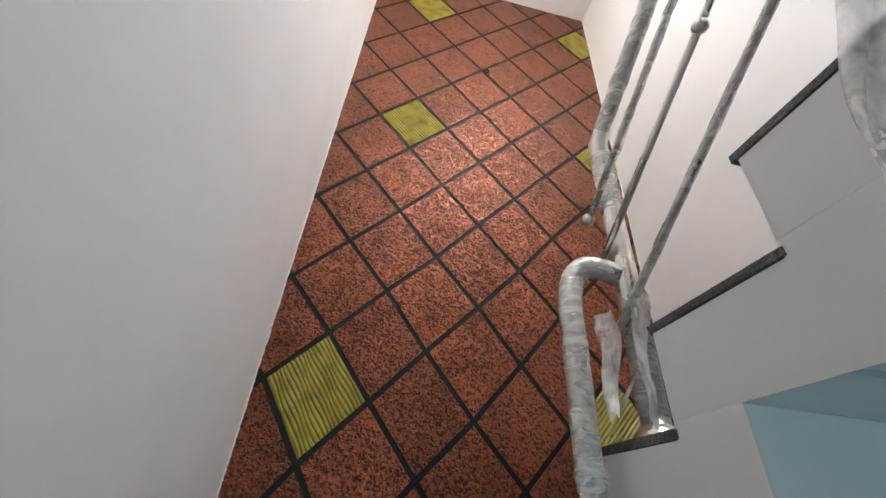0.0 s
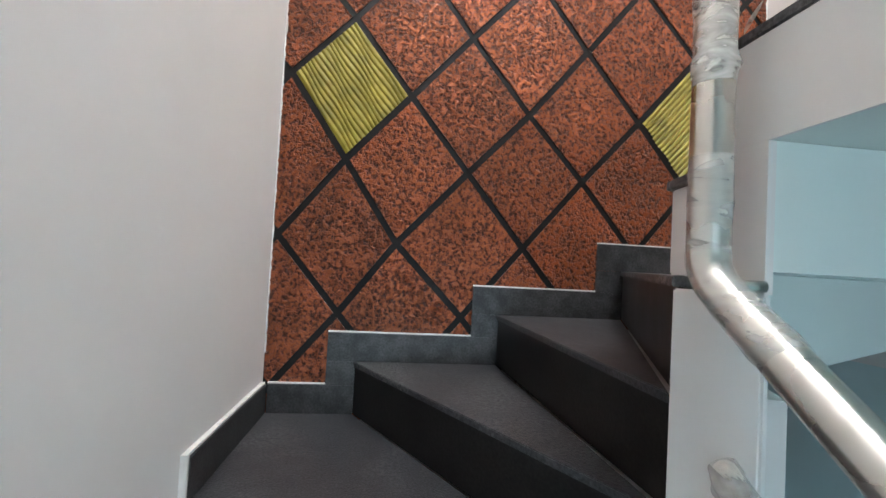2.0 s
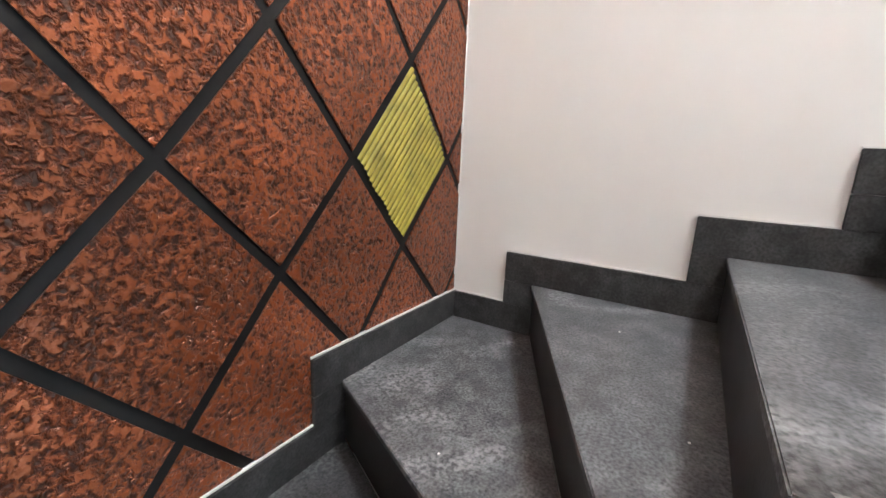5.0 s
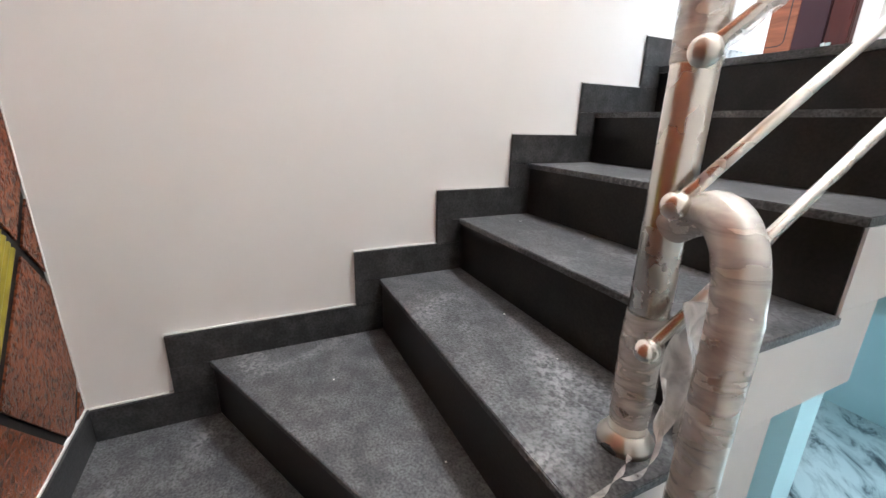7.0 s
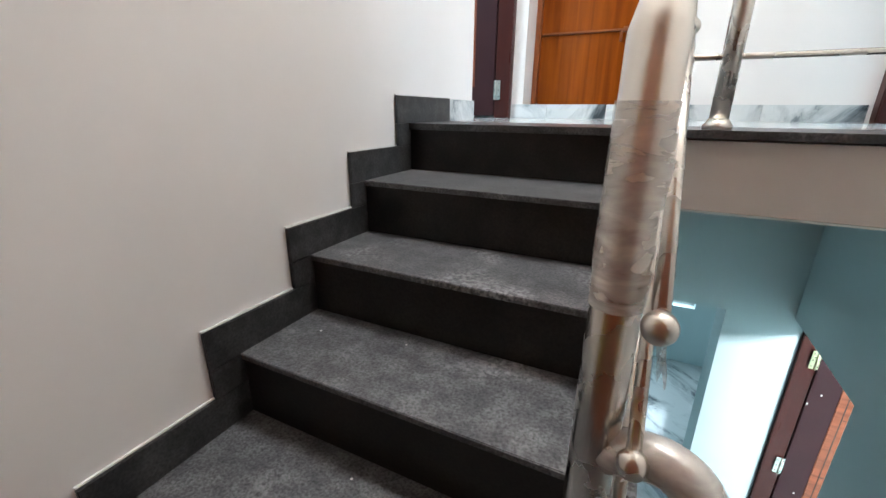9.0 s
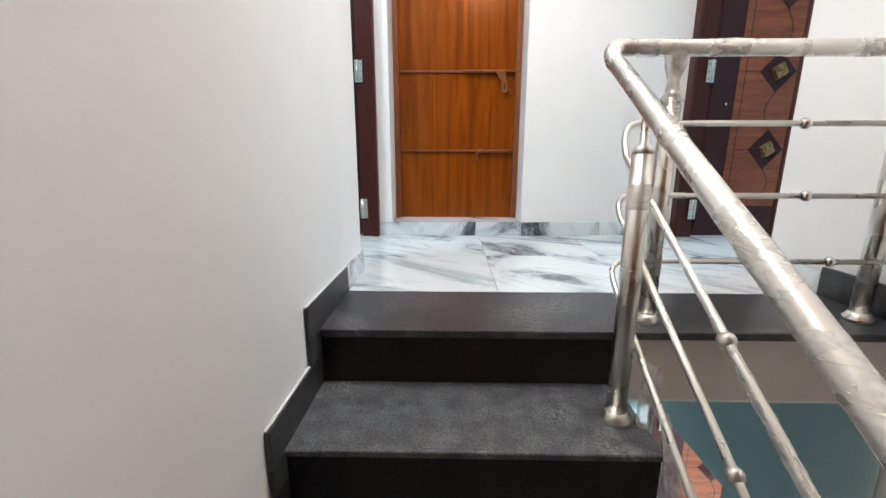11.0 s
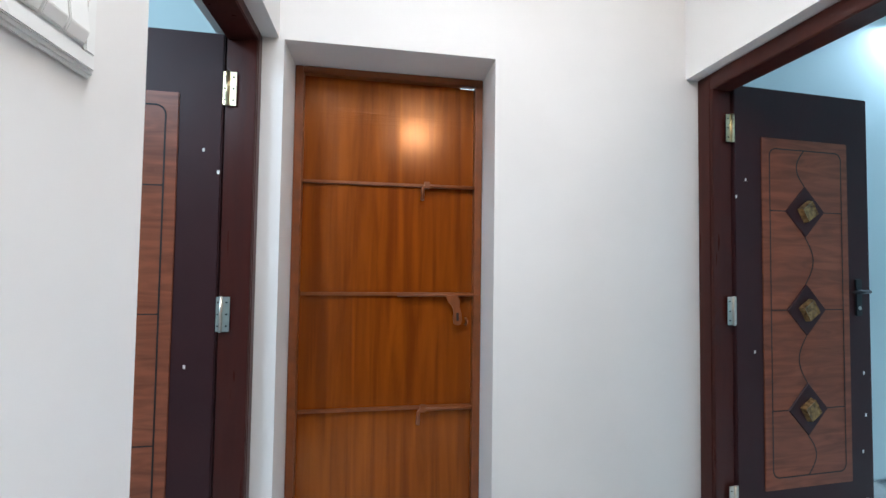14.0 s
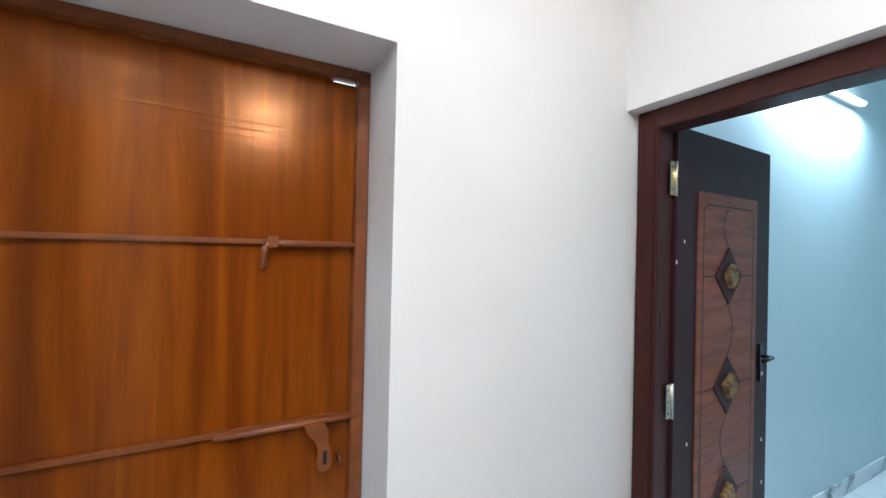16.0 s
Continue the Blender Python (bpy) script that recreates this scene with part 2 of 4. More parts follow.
def copper_material():
    m = bpy.data.materials.new("copper_textured_tile")
    m.use_nodes = True
    n, l = m.node_tree.nodes, m.node_tree.links
    p = n["Principled BSDF"]
    tc = n.new("ShaderNodeTexCoord")
    mp = n.new("ShaderNodeMapping")
    mp.inputs["Scale"].default_value = (1.0, 1.0, 0.95)
    l.new(tc.outputs["Object"], mp.inputs["Vector"])
    a = n.new("ShaderNodeTexNoise")
    a.inputs["Scale"].default_value, a.inputs["Detail"].default_value, a.inputs["Roughness"].default_value = 90, 3.0, 0.55
    a.inputs["Distortion"].default_value = 0.35
    l.new(mp.outputs[0], a.inputs["Vector"])
    rp = n.new("ShaderNodeValToRGB")
    e = rp.color_ramp.elements
    e[0].position, e[0].color = 0.34, (0.06, 0.017, 0.011, 1)
    e[1].position, e[1].color = 0.60, (0.35, 0.088, 0.029, 1)
    k = e.new(0.45)
    k.color = (0.185, 0.044, 0.0175, 1)
    l.new(a.outputs["Fac"], rp.inputs[0])
    c = n.new("ShaderNodeTexNoise")
    c.inputs["Scale"].default_value, c.inputs["Detail"].default_value = 5, 4
    l.new(tc.outputs["Object"], c.inputs["Vector"])
    cr = n.new("ShaderNodeMapRange")
    cr.inputs[1].default_value, cr.inputs[2].default_value, cr.inputs[3].default_value, cr.inputs[4].default_value = 0.3, 0.7, 0.7, 1.15
    l.new(c.outputs["Fac"], cr.inputs[0])
    mx = n.new("ShaderNodeMix")
    mx.data_type, mx.blend_type = 'RGBA', 'MULTIPLY'
    mx.inputs["Factor"].default_value = 1
    l.new(rp.outputs[0], mx.inputs["A"])
    l.new(cr.outputs[0], mx.inputs["B"])
    info = n.new("ShaderNodeObjectInfo")
    vr = n.new("ShaderNodeMapRange")
    vr.inputs[3].default_value, vr.inputs[4].default_value = 0.82, 1.12
    l.new(info.outputs["Random"], vr.inputs[0])
    mx2 = n.new("ShaderNodeMix")
    mx2.data_type, mx2.blend_type = 'RGBA', 'MULTIPLY'
    mx2.inputs["Factor"].default_value = 1
    l.new(mx.outputs["Result"], mx2.inputs["A"])
    l.new(vr.outputs[0], mx2.inputs["B"])
    l.new(mx2.outputs["Result"], p.inputs["Base Color"])
    p.inputs["Roughness"].default_value = 0.34
    p.inputs["Metallic"].default_value = 0.6
    p.inputs["Specular IOR Level"].default_value = 0.8
    p.inputs["Specular Tint"].default_value = (1.0, 0.78, 0.6, 1)
    p.inputs["Coat Weight"].default_value, p.inputs["Coat Roughness"].default_value = 0.5, 0.22
    bp = n.new("ShaderNodeBump")
    bp.inputs["Strength"].default_value, bp.inputs["Distance"].default_value = 1.0, 0.0095
    hr = n.new("ShaderNodeMapRange")
    hr.interpolation_type = 'SMOOTHSTEP'
    hr.inputs[1].default_value, hr.inputs[2].default_value = 0.36, 0.58
    l.new(a.outputs["Fac"], hr.inputs[0])
    fine = n.new("ShaderNodeTexNoise")
    fine.inputs["Scale"].default_value, fine.inputs["Detail"].default_value = 150, 3
    l.new(mp.outputs[0], fine.inputs["Vector"])
    both = n.new("ShaderNodeMath")
    both.operation = 'MULTIPLY_ADD'
    both.inputs[1].default_value = 0.25
    l.new(fine.outputs["Fac"], both.inputs[0])
    l.new(hr.outputs[0], both.inputs[2])
    l.new(both.outputs[0], bp.inputs["Height"])
    l.new(bp.outputs[0], p.inputs["Normal"])
    l.new(bp.outputs[0], p.inputs["Coat Normal"])
    return m


COPPER = copper_material()
LIME = material("lime_ribbed_glaze", (0.30, 0.245, 0.03), 0.48, tint=(0.13, 0.105, 0.012), scale=14, amount=0.8, bump=0.3, bump_scale=60, spec=0.22, coat=0.03)


def glow(name, colour, strength):
    m = bpy.data.materials.new(name)
    m.use_nodes = True
    b = m.node_tree.nodes["Principled BSDF"]
    b.inputs["Emission Color"].default_value = (*colour, 1)
    b.inputs["Emission Strength"].default_value = strength
    return m


TUBE = glow("tube_glow", (0.85, 0.95, 1.0), 22)
BULB = glow("bulb_glow", (1.0, 0.84, 0.6), 30)
DAY = glow("daylight_backdrop", (0.75, 0.9, 1.0), 2.2)
GLASS = bpy.data.materials.new("clear_glass")
GLASS.use_nodes = True
GLASS.node_tree.nodes["Principled BSDF"].inputs["Transmission Weight"].default_value = 1
GLASS.node_tree.nodes["Principled BSDF"].inputs["Roughness"].default_value = 0.02


def film_material(name, thin, thick, scale, stretch):
    """Milky stretched film: see-through where it is smooth, whiter along its creases."""
    m = bpy.data.materials.new(name)
    m.use_nodes = True
    n, l = m.node_tree.nodes, m.node_tree.links
    p = n["Principled BSDF"]
    p.inputs["Base Color"].default_value, p.inputs["Roughness"].default_value = (0.84, 0.82, 0.79, 1), 0.2
    tc, mp = n.new("ShaderNodeTexCoord"), n.new("ShaderNodeMapping")
    mp.inputs["Scale"].default_value, mp.inputs["Rotation"].default_value = stretch, (0.3, 0.2, 0)
    a, b = n.new("ShaderNodeTexNoise"), n.new("ShaderNodeTexNoise")
    a.inputs["Scale"].default_value, a.inputs["Detail"].default_value, a.inputs["Distortion"].default_value = scale, 5, 0.6
    b.inputs["Scale"].default_value, b.inputs["Detail"].default_value = scale * 0.22, 2
    l.new(tc.outputs["Object"], mp.inputs["Vector"])
    l.new(mp.outputs[0], a.inputs["Vector"])
    l.new(tc.outputs["Object"], b.inputs["Vector"])
    mx = n.new("ShaderNodeMath")
    mx.operation = 'MULTIPLY_ADD'
    mx.inputs[1].default_value = 0.6
    l.new(b.outputs["Fac"], mx.inputs[0])
    l.new(a.outputs["Fac"], mx.inputs[2])
    r = n.new("ShaderNodeMapRange")
    r.inputs[1].default_value, r.inputs[2].default_value, r.inputs[3].default_value, r.inputs[4].default_value = 0.62, 1.02, thin, thick
    l.new(mx.outputs[0], r.inputs[0])
    l.new(r.outputs[0], p.inputs["Alpha"])
    bp = n.new("ShaderNodeBump")
    bp.inputs["Strength"].default_value, bp.inputs["Distance"].default_value = 0.35, 0.002
    l.new(a.outputs["Fac"], bp.inputs["Height"])
    l.new(bp.outputs[0], p.inputs["Normal"])
    return m


WRAP = film_material("plastic_film_wrap", 0.14, 0.55, 16, (1, 1, 3.0))
FILM = film_material("clear_plastic_film", 0.3, 0.85, 30, (1.5, 1.5, 0.8))

# ---------------------------------------------------------------- mesh helpers


def box(bm, x0, x1, y0, y1, z0, z1):
    v = [bm.verts.new((x, y, z)) for x in (x0, x1) for y in (y0, y1) for z in (z0, z1)]
    for f in ((0, 1, 3, 2), (4, 6, 7, 5), (0, 4, 5, 1), (2, 3, 7, 6), (0, 2, 6, 4), (1, 5, 7, 3)):
        bm.faces.new([v[i] for i in f])
    return bm


def boxes(*spans):
    bm = bmesh.new()
    for s in spans:
        box(bm, *s)
    return bm


def prism(bm, pts, z0, z1):
    lo = [bm.verts.new((x, y, z0)) for x, y in pts]
    hi = [bm.verts.new((x, y, z1)) for x, y in pts]
    k = len(pts)
    bm.faces.new(lo[::-1])
    bm.faces.new(hi)
    for i in range(k):
        bm.faces.new((lo[i], lo[(i + 1) % k], hi[(i + 1) % k], hi[i]))
    return bm


def tube(bm, path, radius, sides=16, cap=True, wobble=0.0, seed=0):
    """A round pipe along a list of places."""
    pts = [Vector(p) for p in path]
    rings, up = [], None
    rnd = random.Random(seed)
    for i, p in enumerate(pts):
        d = (pts[min(i + 1, len(pts) - 1)] - pts[max(i - 1, 0)]).normalized()
        if up is None:
            up = d.orthogonal().normalized()
        up = (up - d * up.dot(d)).normalized()
        side = d.cross(up)
        ring = []
        for k in range(sides):
            a = 2 * math.pi * k / sides
            r = radius[i] if isinstance(radius, (list, tuple)) else radius
            r *= 1 + wobble * (rnd.random() - 0.5)
            ring.append(bm.verts.new(p + (up * math.cos(a) + side * math.sin(a)) * r))
        rings.append(ring)
    for a, b in zip(rings, rings[1:]):
        for k in range(sides):
            f = bm.faces.new((a[k], a[(k + 1) % sides], b[(k + 1) % sides], b[k]))
            f.smooth = True
    if cap:
        bm.faces.new(rings[0][::-1])
        bm.faces.new(rings[-1])
    return bm


def ball(bm, place, r):
    s = bmesh.ops.create_uvsphere(bm, u_segments=16, v_segments=10, radius=r)
    bmesh.ops.translate(bm, verts=s["verts"], vec=Vector(place))
    for v in s["verts"]:
        for f in v.link_faces:
            f.smooth = True
    return bm


def arc(p0, c, p1, n=10):
    """A smooth bend from p0 to p1 round the corner c."""
    p0, c, p1 = Vector(p0), Vector(c), Vector(p1)
    return [(p0 * (1 - t) ** 2 + c * 2 * t * (1 - t) + p1 * t * t) for t in (i / n for i in range(n + 1))]


def steps_along(p, q, n):
    p, q = Vector(p), Vector(q)
    return [p.lerp(q, i / n) for i in range(n + 1)]


def part(name, bm, mat, parent=None, label="", bevel=0.0, smooth=False):
    me = bpy.data.meshes.new(name)
    bmesh.ops.recalc_face_normals(bm, faces=bm.faces)
    if bevel:
        bmesh.ops.bevel(bm, geom=bm.edges[:], offset=bevel, segments=2, affect='EDGES', clamp_overlap=True)
    if smooth:
        for f in bm.faces:
            f.smooth = True
    bm.to_mesh(me)
    bm.free()
    me.materials.append(mat)
    ob = new(name, me)
    if parent:
        ob.parent = parent
    if label:
        ob["label"] = label
    return ob


def structure(name, bm, mat, label, category, bevel=0.0):
    return tagged(part(name, bm, mat, None, "", bevel), label, category, "", "structure")


def thing(name, label, category, group=""):
    return tagged(new(name), label, category, group)


# ---------------------------------------------------------------- the plan
W = 1.813            # outer wall of the stair
RISE = 0.178
LAND = 9 * RISE      # landing's floor
STOREY = 3.215
LOW = LAND - STOREY  # floor of the storey below
TOP = 4.68           # ceiling
XR = 0.0             # wall beside the lower flight and the right door
YD = -3.466          # wall with the orange door
NOSE = {1: 0.285, 2: 0.782, 3: 1.254}
NOSE4 = -0.305
YN = {5: -0.813, 6: -1.095, 7: -1.362, 8: -1.638, 9: -1.937}
XI = 0.901           # inner edge of the upper flight
NEWEL = (0.84, -0.862)
SLAB = 0.167          # thickness of the stair slab
DOOR_NEAR = -2.588
HEAD = 3.675
YS, HEADR = -3.527, 3.689   # the door wall runs slightly askew to the right door
OX0, OX1, SILL = 0.944, 1.794, 1.69   # orange door's recess

# walls
structure("wall_left", boxes((-0.25, -0.012, DOOR_NEAR, 0, LAND - 1.9, TOP), (-0.25, 0, YS - 0.02, DOOR_NEAR, HEADR, TOP)), WHITE, "smooth white painted wall beside the lower flight", "wall")
structure("wall_left_lower", boxes((-0.25, 0, DOOR_NEAR, 0, LOW, LAND - 1.904), (-0.25, 0, YD, DOOR_NEAR, HEAD - STOREY, LAND - 0.02), (0.001, 0.004, DOOR_NEAR, -1.96, LAND - 1.9, LAND - 0.29)), TEAL, "pale blue hall wall round a doorway", "wall")
structure("wall_far", boxes((-0.25, W + 0.23, 0, 0.2, LOW, TOP)), GROUT, "wall with black joints behind copper tiles", "wall")
structure("wall_outer", boxes((W, W + 0.23, DOOR_NEAR, 0, LAND - 1.6, TOP), (W, W + 0.23, YD, DOOR_NEAR, HEAD, TOP)), WHITE, "white painted wall along the upper flight", "wall")
structure("wall_outer_lower", boxes((W, W + 0.23, DOOR_NEAR, 0, LOW, LAND - 1.604), (W, W + 0.23, YD, DOOR_NEAR, LOW, LAND - 0.02)), TEAL, "pale blue painted wall under the stairs", "wall")
structure("wall_lower_skin", boxes((W - 0.005, W - 0.001, -1.1, -0.01, LAND - 1.7, 0.3), (W - 0.005, W - 0.001, DOOR_NEAR, -1.1, LAND - 1.7, 0.72), (0.005, W - 0.006, -0.005, -0.001, LOW, -0.18)), TEAL, "pale blue paint under the stairs", "wall")
structure("wall_door", prism(boxes((OX1, W + 0.23, YD - 0.27, YD, LAND - 0.28, TOP), (OX0, OX1, YD - 0.27, YD, 3.673, TOP), (OX0, OX1, YD - 0.27, YD, LAND - 0.28, SILL - 0.013)), [(OX0, YD - 0.27), (OX0, YD), (0, YS), (-0.25, YS - 0.015), (-0.25, YD - 0.27)], LAND - 0.28, TOP), WHITE, "white painted wall with a deep door recess", "wall")
structure("wall_door_lower", boxes((-0.25, 0.35, YD - 0.27, YD, LOW, LAND - 0.284), (1.6, W + 0.23, YD - 0.27, YD, LOW, LAND - 0.284), (0.35, 1.6, YD - 0.27, YD, 0.44, LAND - 0.284)), TEAL, "pale blue hall wall with an open doorway", "wall")
structure("landing_slab", boxes((XR, W, YD, -1.955, LAND - 0.236, LAND - 0.03)), BEIGE, "concrete landing slab with a painted edge", "landing")
structure("landing_soffit", boxes((XR, W, YD, -1.957, LAND - 0.244, LAND - 0.238)), MINT, "pale blue underside of the landing", "ceiling")
# the gap over the stairs is added, unseen, to let the top fill in
structure("ceiling", boxes((-0.25, 0.75, YD, 0, TOP, TOP + 0.15), (1.75, W + 0.23, YD, 0, TOP, TOP + 0.15), (0.75, 1.75, -1.72, 0, TOP, TOP + 0.15), (0.75, 1.75, YD, -2.4, TOP, TOP + 0.15)), CEIL, "plain white plaster ceiling", "ceiling")
structure("floor_hall", boxes((-0.25, W + 0.23, YD - 0.27, 0, LOW - 0.1, LOW)), MARBLE, "glossy grey veined marble floor", "floor")

# rooms beyond the doors
RW = -3.63
structure("room_right_walls", boxes((-4.6, -4.4, RW - 0.2, 0.4, LAND - 0.2, TOP), (-4.4, -0.25, RW - 0.2, RW, LAND - 0.2, TOP), (-4.4, -0.25, 0.2, 0.4, LAND - 0.2, TOP), (-4.6, -0.25, RW - 0.2, 0.4, TOP, TOP + 0.15)), TEAL, "pale blue bedroom walls", "wall")
structure("room_right_floor", boxes((-4.4, -0.2, RW, 0.2, LAND - 0.15, LAND - 0.004)), MARBLE, "grey veined marble bedroom floor", "floor")
structure("room_right_skirting", boxes((-4.39, -0.26, RW + 0.001, RW + 0.012, LAND - 0.003, LAND + 0.1)), MARBLE, "marble skirting in the bedroom", "skirting")
structure("room_left_walls", boxes((5.0, 5.2, RW - 0.2, 0.4, LAND - 0.2, TOP), (W + 0.231, 5.0, RW - 0.2, RW, LAND - 0.2, TOP), (W + 0.231, 5.0, 0.2, 0.4, LAND - 0.2, TOP), (W + 0.231, 5.2, RW - 0.2, 0.4, TOP, TOP + 0.15)), TEAL, "pale blue room walls", "wall")
structure("room_left_floor", boxes((W + 0.19, 5.0, RW, 0.2, LAND - 0.15, LAND - 0.004)), MARBLE, "grey veined marble room floor", "floor")
structure("room_right_lower", boxes((-3.0, -2.8, RW - 0.2, -0.8, LOW, LAND - 0.3), (-2.8, -0.251, RW - 0.2, RW, LOW, LAND - 0.3), (-2.8, -0.251, -1.0, -0.8, LOW, LAND - 0.3), (-2.8, -0.251, RW, -1.0, LAND - 0.4, LAND - 0.3), (-2.8, -0.251, RW, -1.0, LOW - 0.1, LOW)), TEAL, "pale blue room on the storey below", "wall")
YH = -6.3
structure("hall_beyond", boxes((-1.6, -1.4, YH, YD - 0.271, LOW, LAND - 0.3), (2.6, 2.8, YH, YD - 0.271, LOW, LAND - 0.3), (-1.6, 0.1, YH - 0.2, YH, LOW, LAND - 0.3), (1.05, 2.8, YH - 0.2, YH, LOW, LAND - 0.3), (0.1, 1.05, YH - 0.2, YH, LOW, -0.8), (0.1, 1.05, YH - 0.2, YH, 0.45, LAND - 0.3), (-1.6, 2.8, YH, YD - 0.271, LAND - 0.42, LAND - 0.3), (-1.6, -0.25, YD - 0.27, YD - 0.1, LOW, LAND - 0.3), (W + 0.23, 2.8, YD - 0.27, YD - 0.1, LOW, LAND - 0.3)), TEAL, "pale blue walls of the hall beyond", "wall")
structure("hall_beyond_floor", boxes((-1.4, 2.6, YH, YD - 0.271, LOW - 0.1, LOW)), MARBLE, "veined marble floor of the hall beyond", "floor")
structure("backdrop", boxes((-3, 4, YH - 1.6, YH - 1.55, LOW, 3)), DAY, "bright hazy daylight outside the window", "backdrop")

# ---------------------------------------------------------------- stairs


def make_step(k, pts, nose, sides=True):
    """One step: granite tread with a small overhang, granite riser, plastered core. nose: the two ends of its front edge."""
    z = k * RISE
    st = thing("stair_step", "dark granite stair step with a polished riser" if k > 4 or k < 1 else "dark granite winder step, wedge-shaped and dusty", "stair step", "stair steps")
    (ax, ay), (bx, by) = nose
    d = Vector((bx - ax, by - ay, 0)).normalized()
    nrm = Vector((d.y, -d.x, 0))
    cen = Vector((sum(p[0] for p in pts) / len(pts), sum(p[1] for p in pts) / len(pts), 0))
    if nrm.dot(cen - Vector((ax, ay, 0))) > 0:
        nrm = -nrm                       # points out of the step, to the lower side
    A, B = Vector((ax, ay, 0)), Vector((bx, by, 0))
    T = 0.017

    def shifted(d):
        out = []
        for p in pts:
            v = Vector((*p, 0))
            if min((v - A).length, (v - B).length) < 1e-4:
                v = v + nrm * d
            out.append((v.x, v.y))
        return out

    def band(d0, d1):
        return [(v.x, v.y) for v in (A - nrm * d0, B - nrm * d0, B - nrm * d1, A - nrm * d1)]

    part("core", prism(bmesh.new(), shifted(-0.028), z - SLAB, z - T), MINT if k > 3 else WHITE, st, "painted underside")
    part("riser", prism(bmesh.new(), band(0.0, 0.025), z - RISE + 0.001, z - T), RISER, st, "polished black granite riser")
    part("riser_core", prism(bmesh.new(), band(0.026, 0.14), z - RISE - SLAB + 0.001, z - SLAB - 0.001), MINT if k > 3 else WHITE, st, "painted back of the riser")
    top = shifted(0.008)
    if k > 4:
        y1 = YN[k + 1]
        part("cheek", boxes((XI - 0.006, XI - 0.0005, A.y - 0.141, A.y - 0.004, z - RISE - SLAB, z - SLAB - 0.001), (XI - 0.006, XI - 0.0005, y1 - 0.004, A.y - 0.004, z - SLAB - 0.0005, z - T - 0.001)), WHITE, st, "white plastered stair side")
        top = [(XI - 0.008 if abs(x - XI) < 1e-4 else x, y) for x, y in top]
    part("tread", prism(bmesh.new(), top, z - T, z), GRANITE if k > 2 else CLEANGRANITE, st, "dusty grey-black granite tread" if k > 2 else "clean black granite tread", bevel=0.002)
    return st


C = (0.932, -0.716)
D = (0.912, -0.81)
make_step(-1, [NEWEL, (0.84, -0.93), (0, -0.93), (0, -0.51)], ((0, -0.93), (0.84, -0.93)))
make_step(0, [NEWEL, (0, -0.51), (0, 0), (NOSE[1], 0)], ((0, -0.51), NEWEL))
make_step(1, [NEWEL, (NOSE[1], 0), (NOSE[2], 0)], ((NOSE[1], 0), NEWEL))
make_step(2, [NEWEL, (NOSE[2], 0), (NOSE[3], 0)], ((NOSE[2], 0), NEWEL))
make_step(3, [NEWEL, (NOSE[3], 0), (W, 0), (W, NOSE4), C, D, (0.905, -0.876)], ((NOSE[3], 0), NEWEL))
make_step(4, [C, (W, NOSE4), (W, YN[5] - 0.012), (0.902, YN[5] - 0.012), D], ((W, NOSE4), C))
for k in (5, 6, 7, 8):
    y0, y1 = YN[k], YN[k + 1]
    make_step(k, [(XI, y0), (W, y0), (W, y1 - 0.01), (XI, y1 - 0.01)], ((XI, y0), (W, y0)))
spots = random.Random(21)
for ob in [o for o in scene.objects if o.name.startswith("stair_step")][4:8]:
    z = max(v.co.z for c in ob.children for v in c.data.vertices)
    ys = [v.co.y for c in ob.children if c.name.startswith("tread") for v in c.data.vertices]
    for q in range(2):
        x, y, r = spots.uniform(1.05, 1.7), spots.uniform(max(min(ys), -1.6) + 0.06, max(ys) - 0.16), spots.uniform(0.0012, 0.0028)
        part("paint_spot", boxes((x - r, x + r * 1.4, y - r, y + r, z, z + 0.0009)), PAINTFLECK, ob, "fleck of white paint")
for j in range(1, 8):
    y0 = -0.93 - 0.27 * (j - 1)
    make_step(-j - 1, [(0, y0 - 0.27), (0.84, y0 - 0.27), (0.84, y0), (0, y0)], ((0, y0 - 0.27), (0.84, y0 - 0.27)))
landing_edge = thing("landing_edge_slab", "polished black granite border along the landing's edge", "floor border")
part("border", boxes((XR, W, -2.296, -1.929, LAND - 0.024, LAND)), CLEANGRANITE, landing_edge, bevel=0.002)
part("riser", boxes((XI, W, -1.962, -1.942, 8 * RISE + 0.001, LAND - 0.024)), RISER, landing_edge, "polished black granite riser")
nb = thing("winder_newel", "white plastered newel block between the flights", "newel")
part("lower_block", prism(bmesh.new(), [(0.923, -0.724), (0.935, -0.718), (0.97, -0.72), (0.97, -0.87), (0.894, -0.87), (0.899, -0.85)], 3 * RISE + 0.001, 4 * RISE - 0.018), WHITE, nb, bevel=0.003)
part("upper_block", prism(bmesh.new(), [(0.893, -0.812), (0.93, -0.812), (0.93, -0.862), (0.893, -0.862)], 4 * RISE + 0.001, 5 * RISE - 0.018), WHITE, nb, bevel=0.002)
part("slab_end", prism(bmesh.new(), [(0.916, -0.716), (0.927, -0.712), (0.93, -0.87), (0.886, -0.872), (0.888, -0.85)], 4 * RISE - 0.0175, 4 * RISE - 0.001), GRANITE, nb, "broken granite slab end", bevel=0.002)
part("stem", prism(bmesh.new(), [(0.832, -0.862), (0.893, -0.955), (0.905, -0.955), (0.905, -0.80), (0.845, -0.845)], -0.36, 3 * RISE - 0.019), WHITE, nb, "white plastered newel edge", bevel=0.003)
part("neck", boxes((0.893, 0.905, -0.955, -0.871, 3 * RISE - 0.0185, 5 * RISE - SLAB - 0.002)), WHITE, nb, "white plastered stair side")

# stepped skirting
SH = 0.098


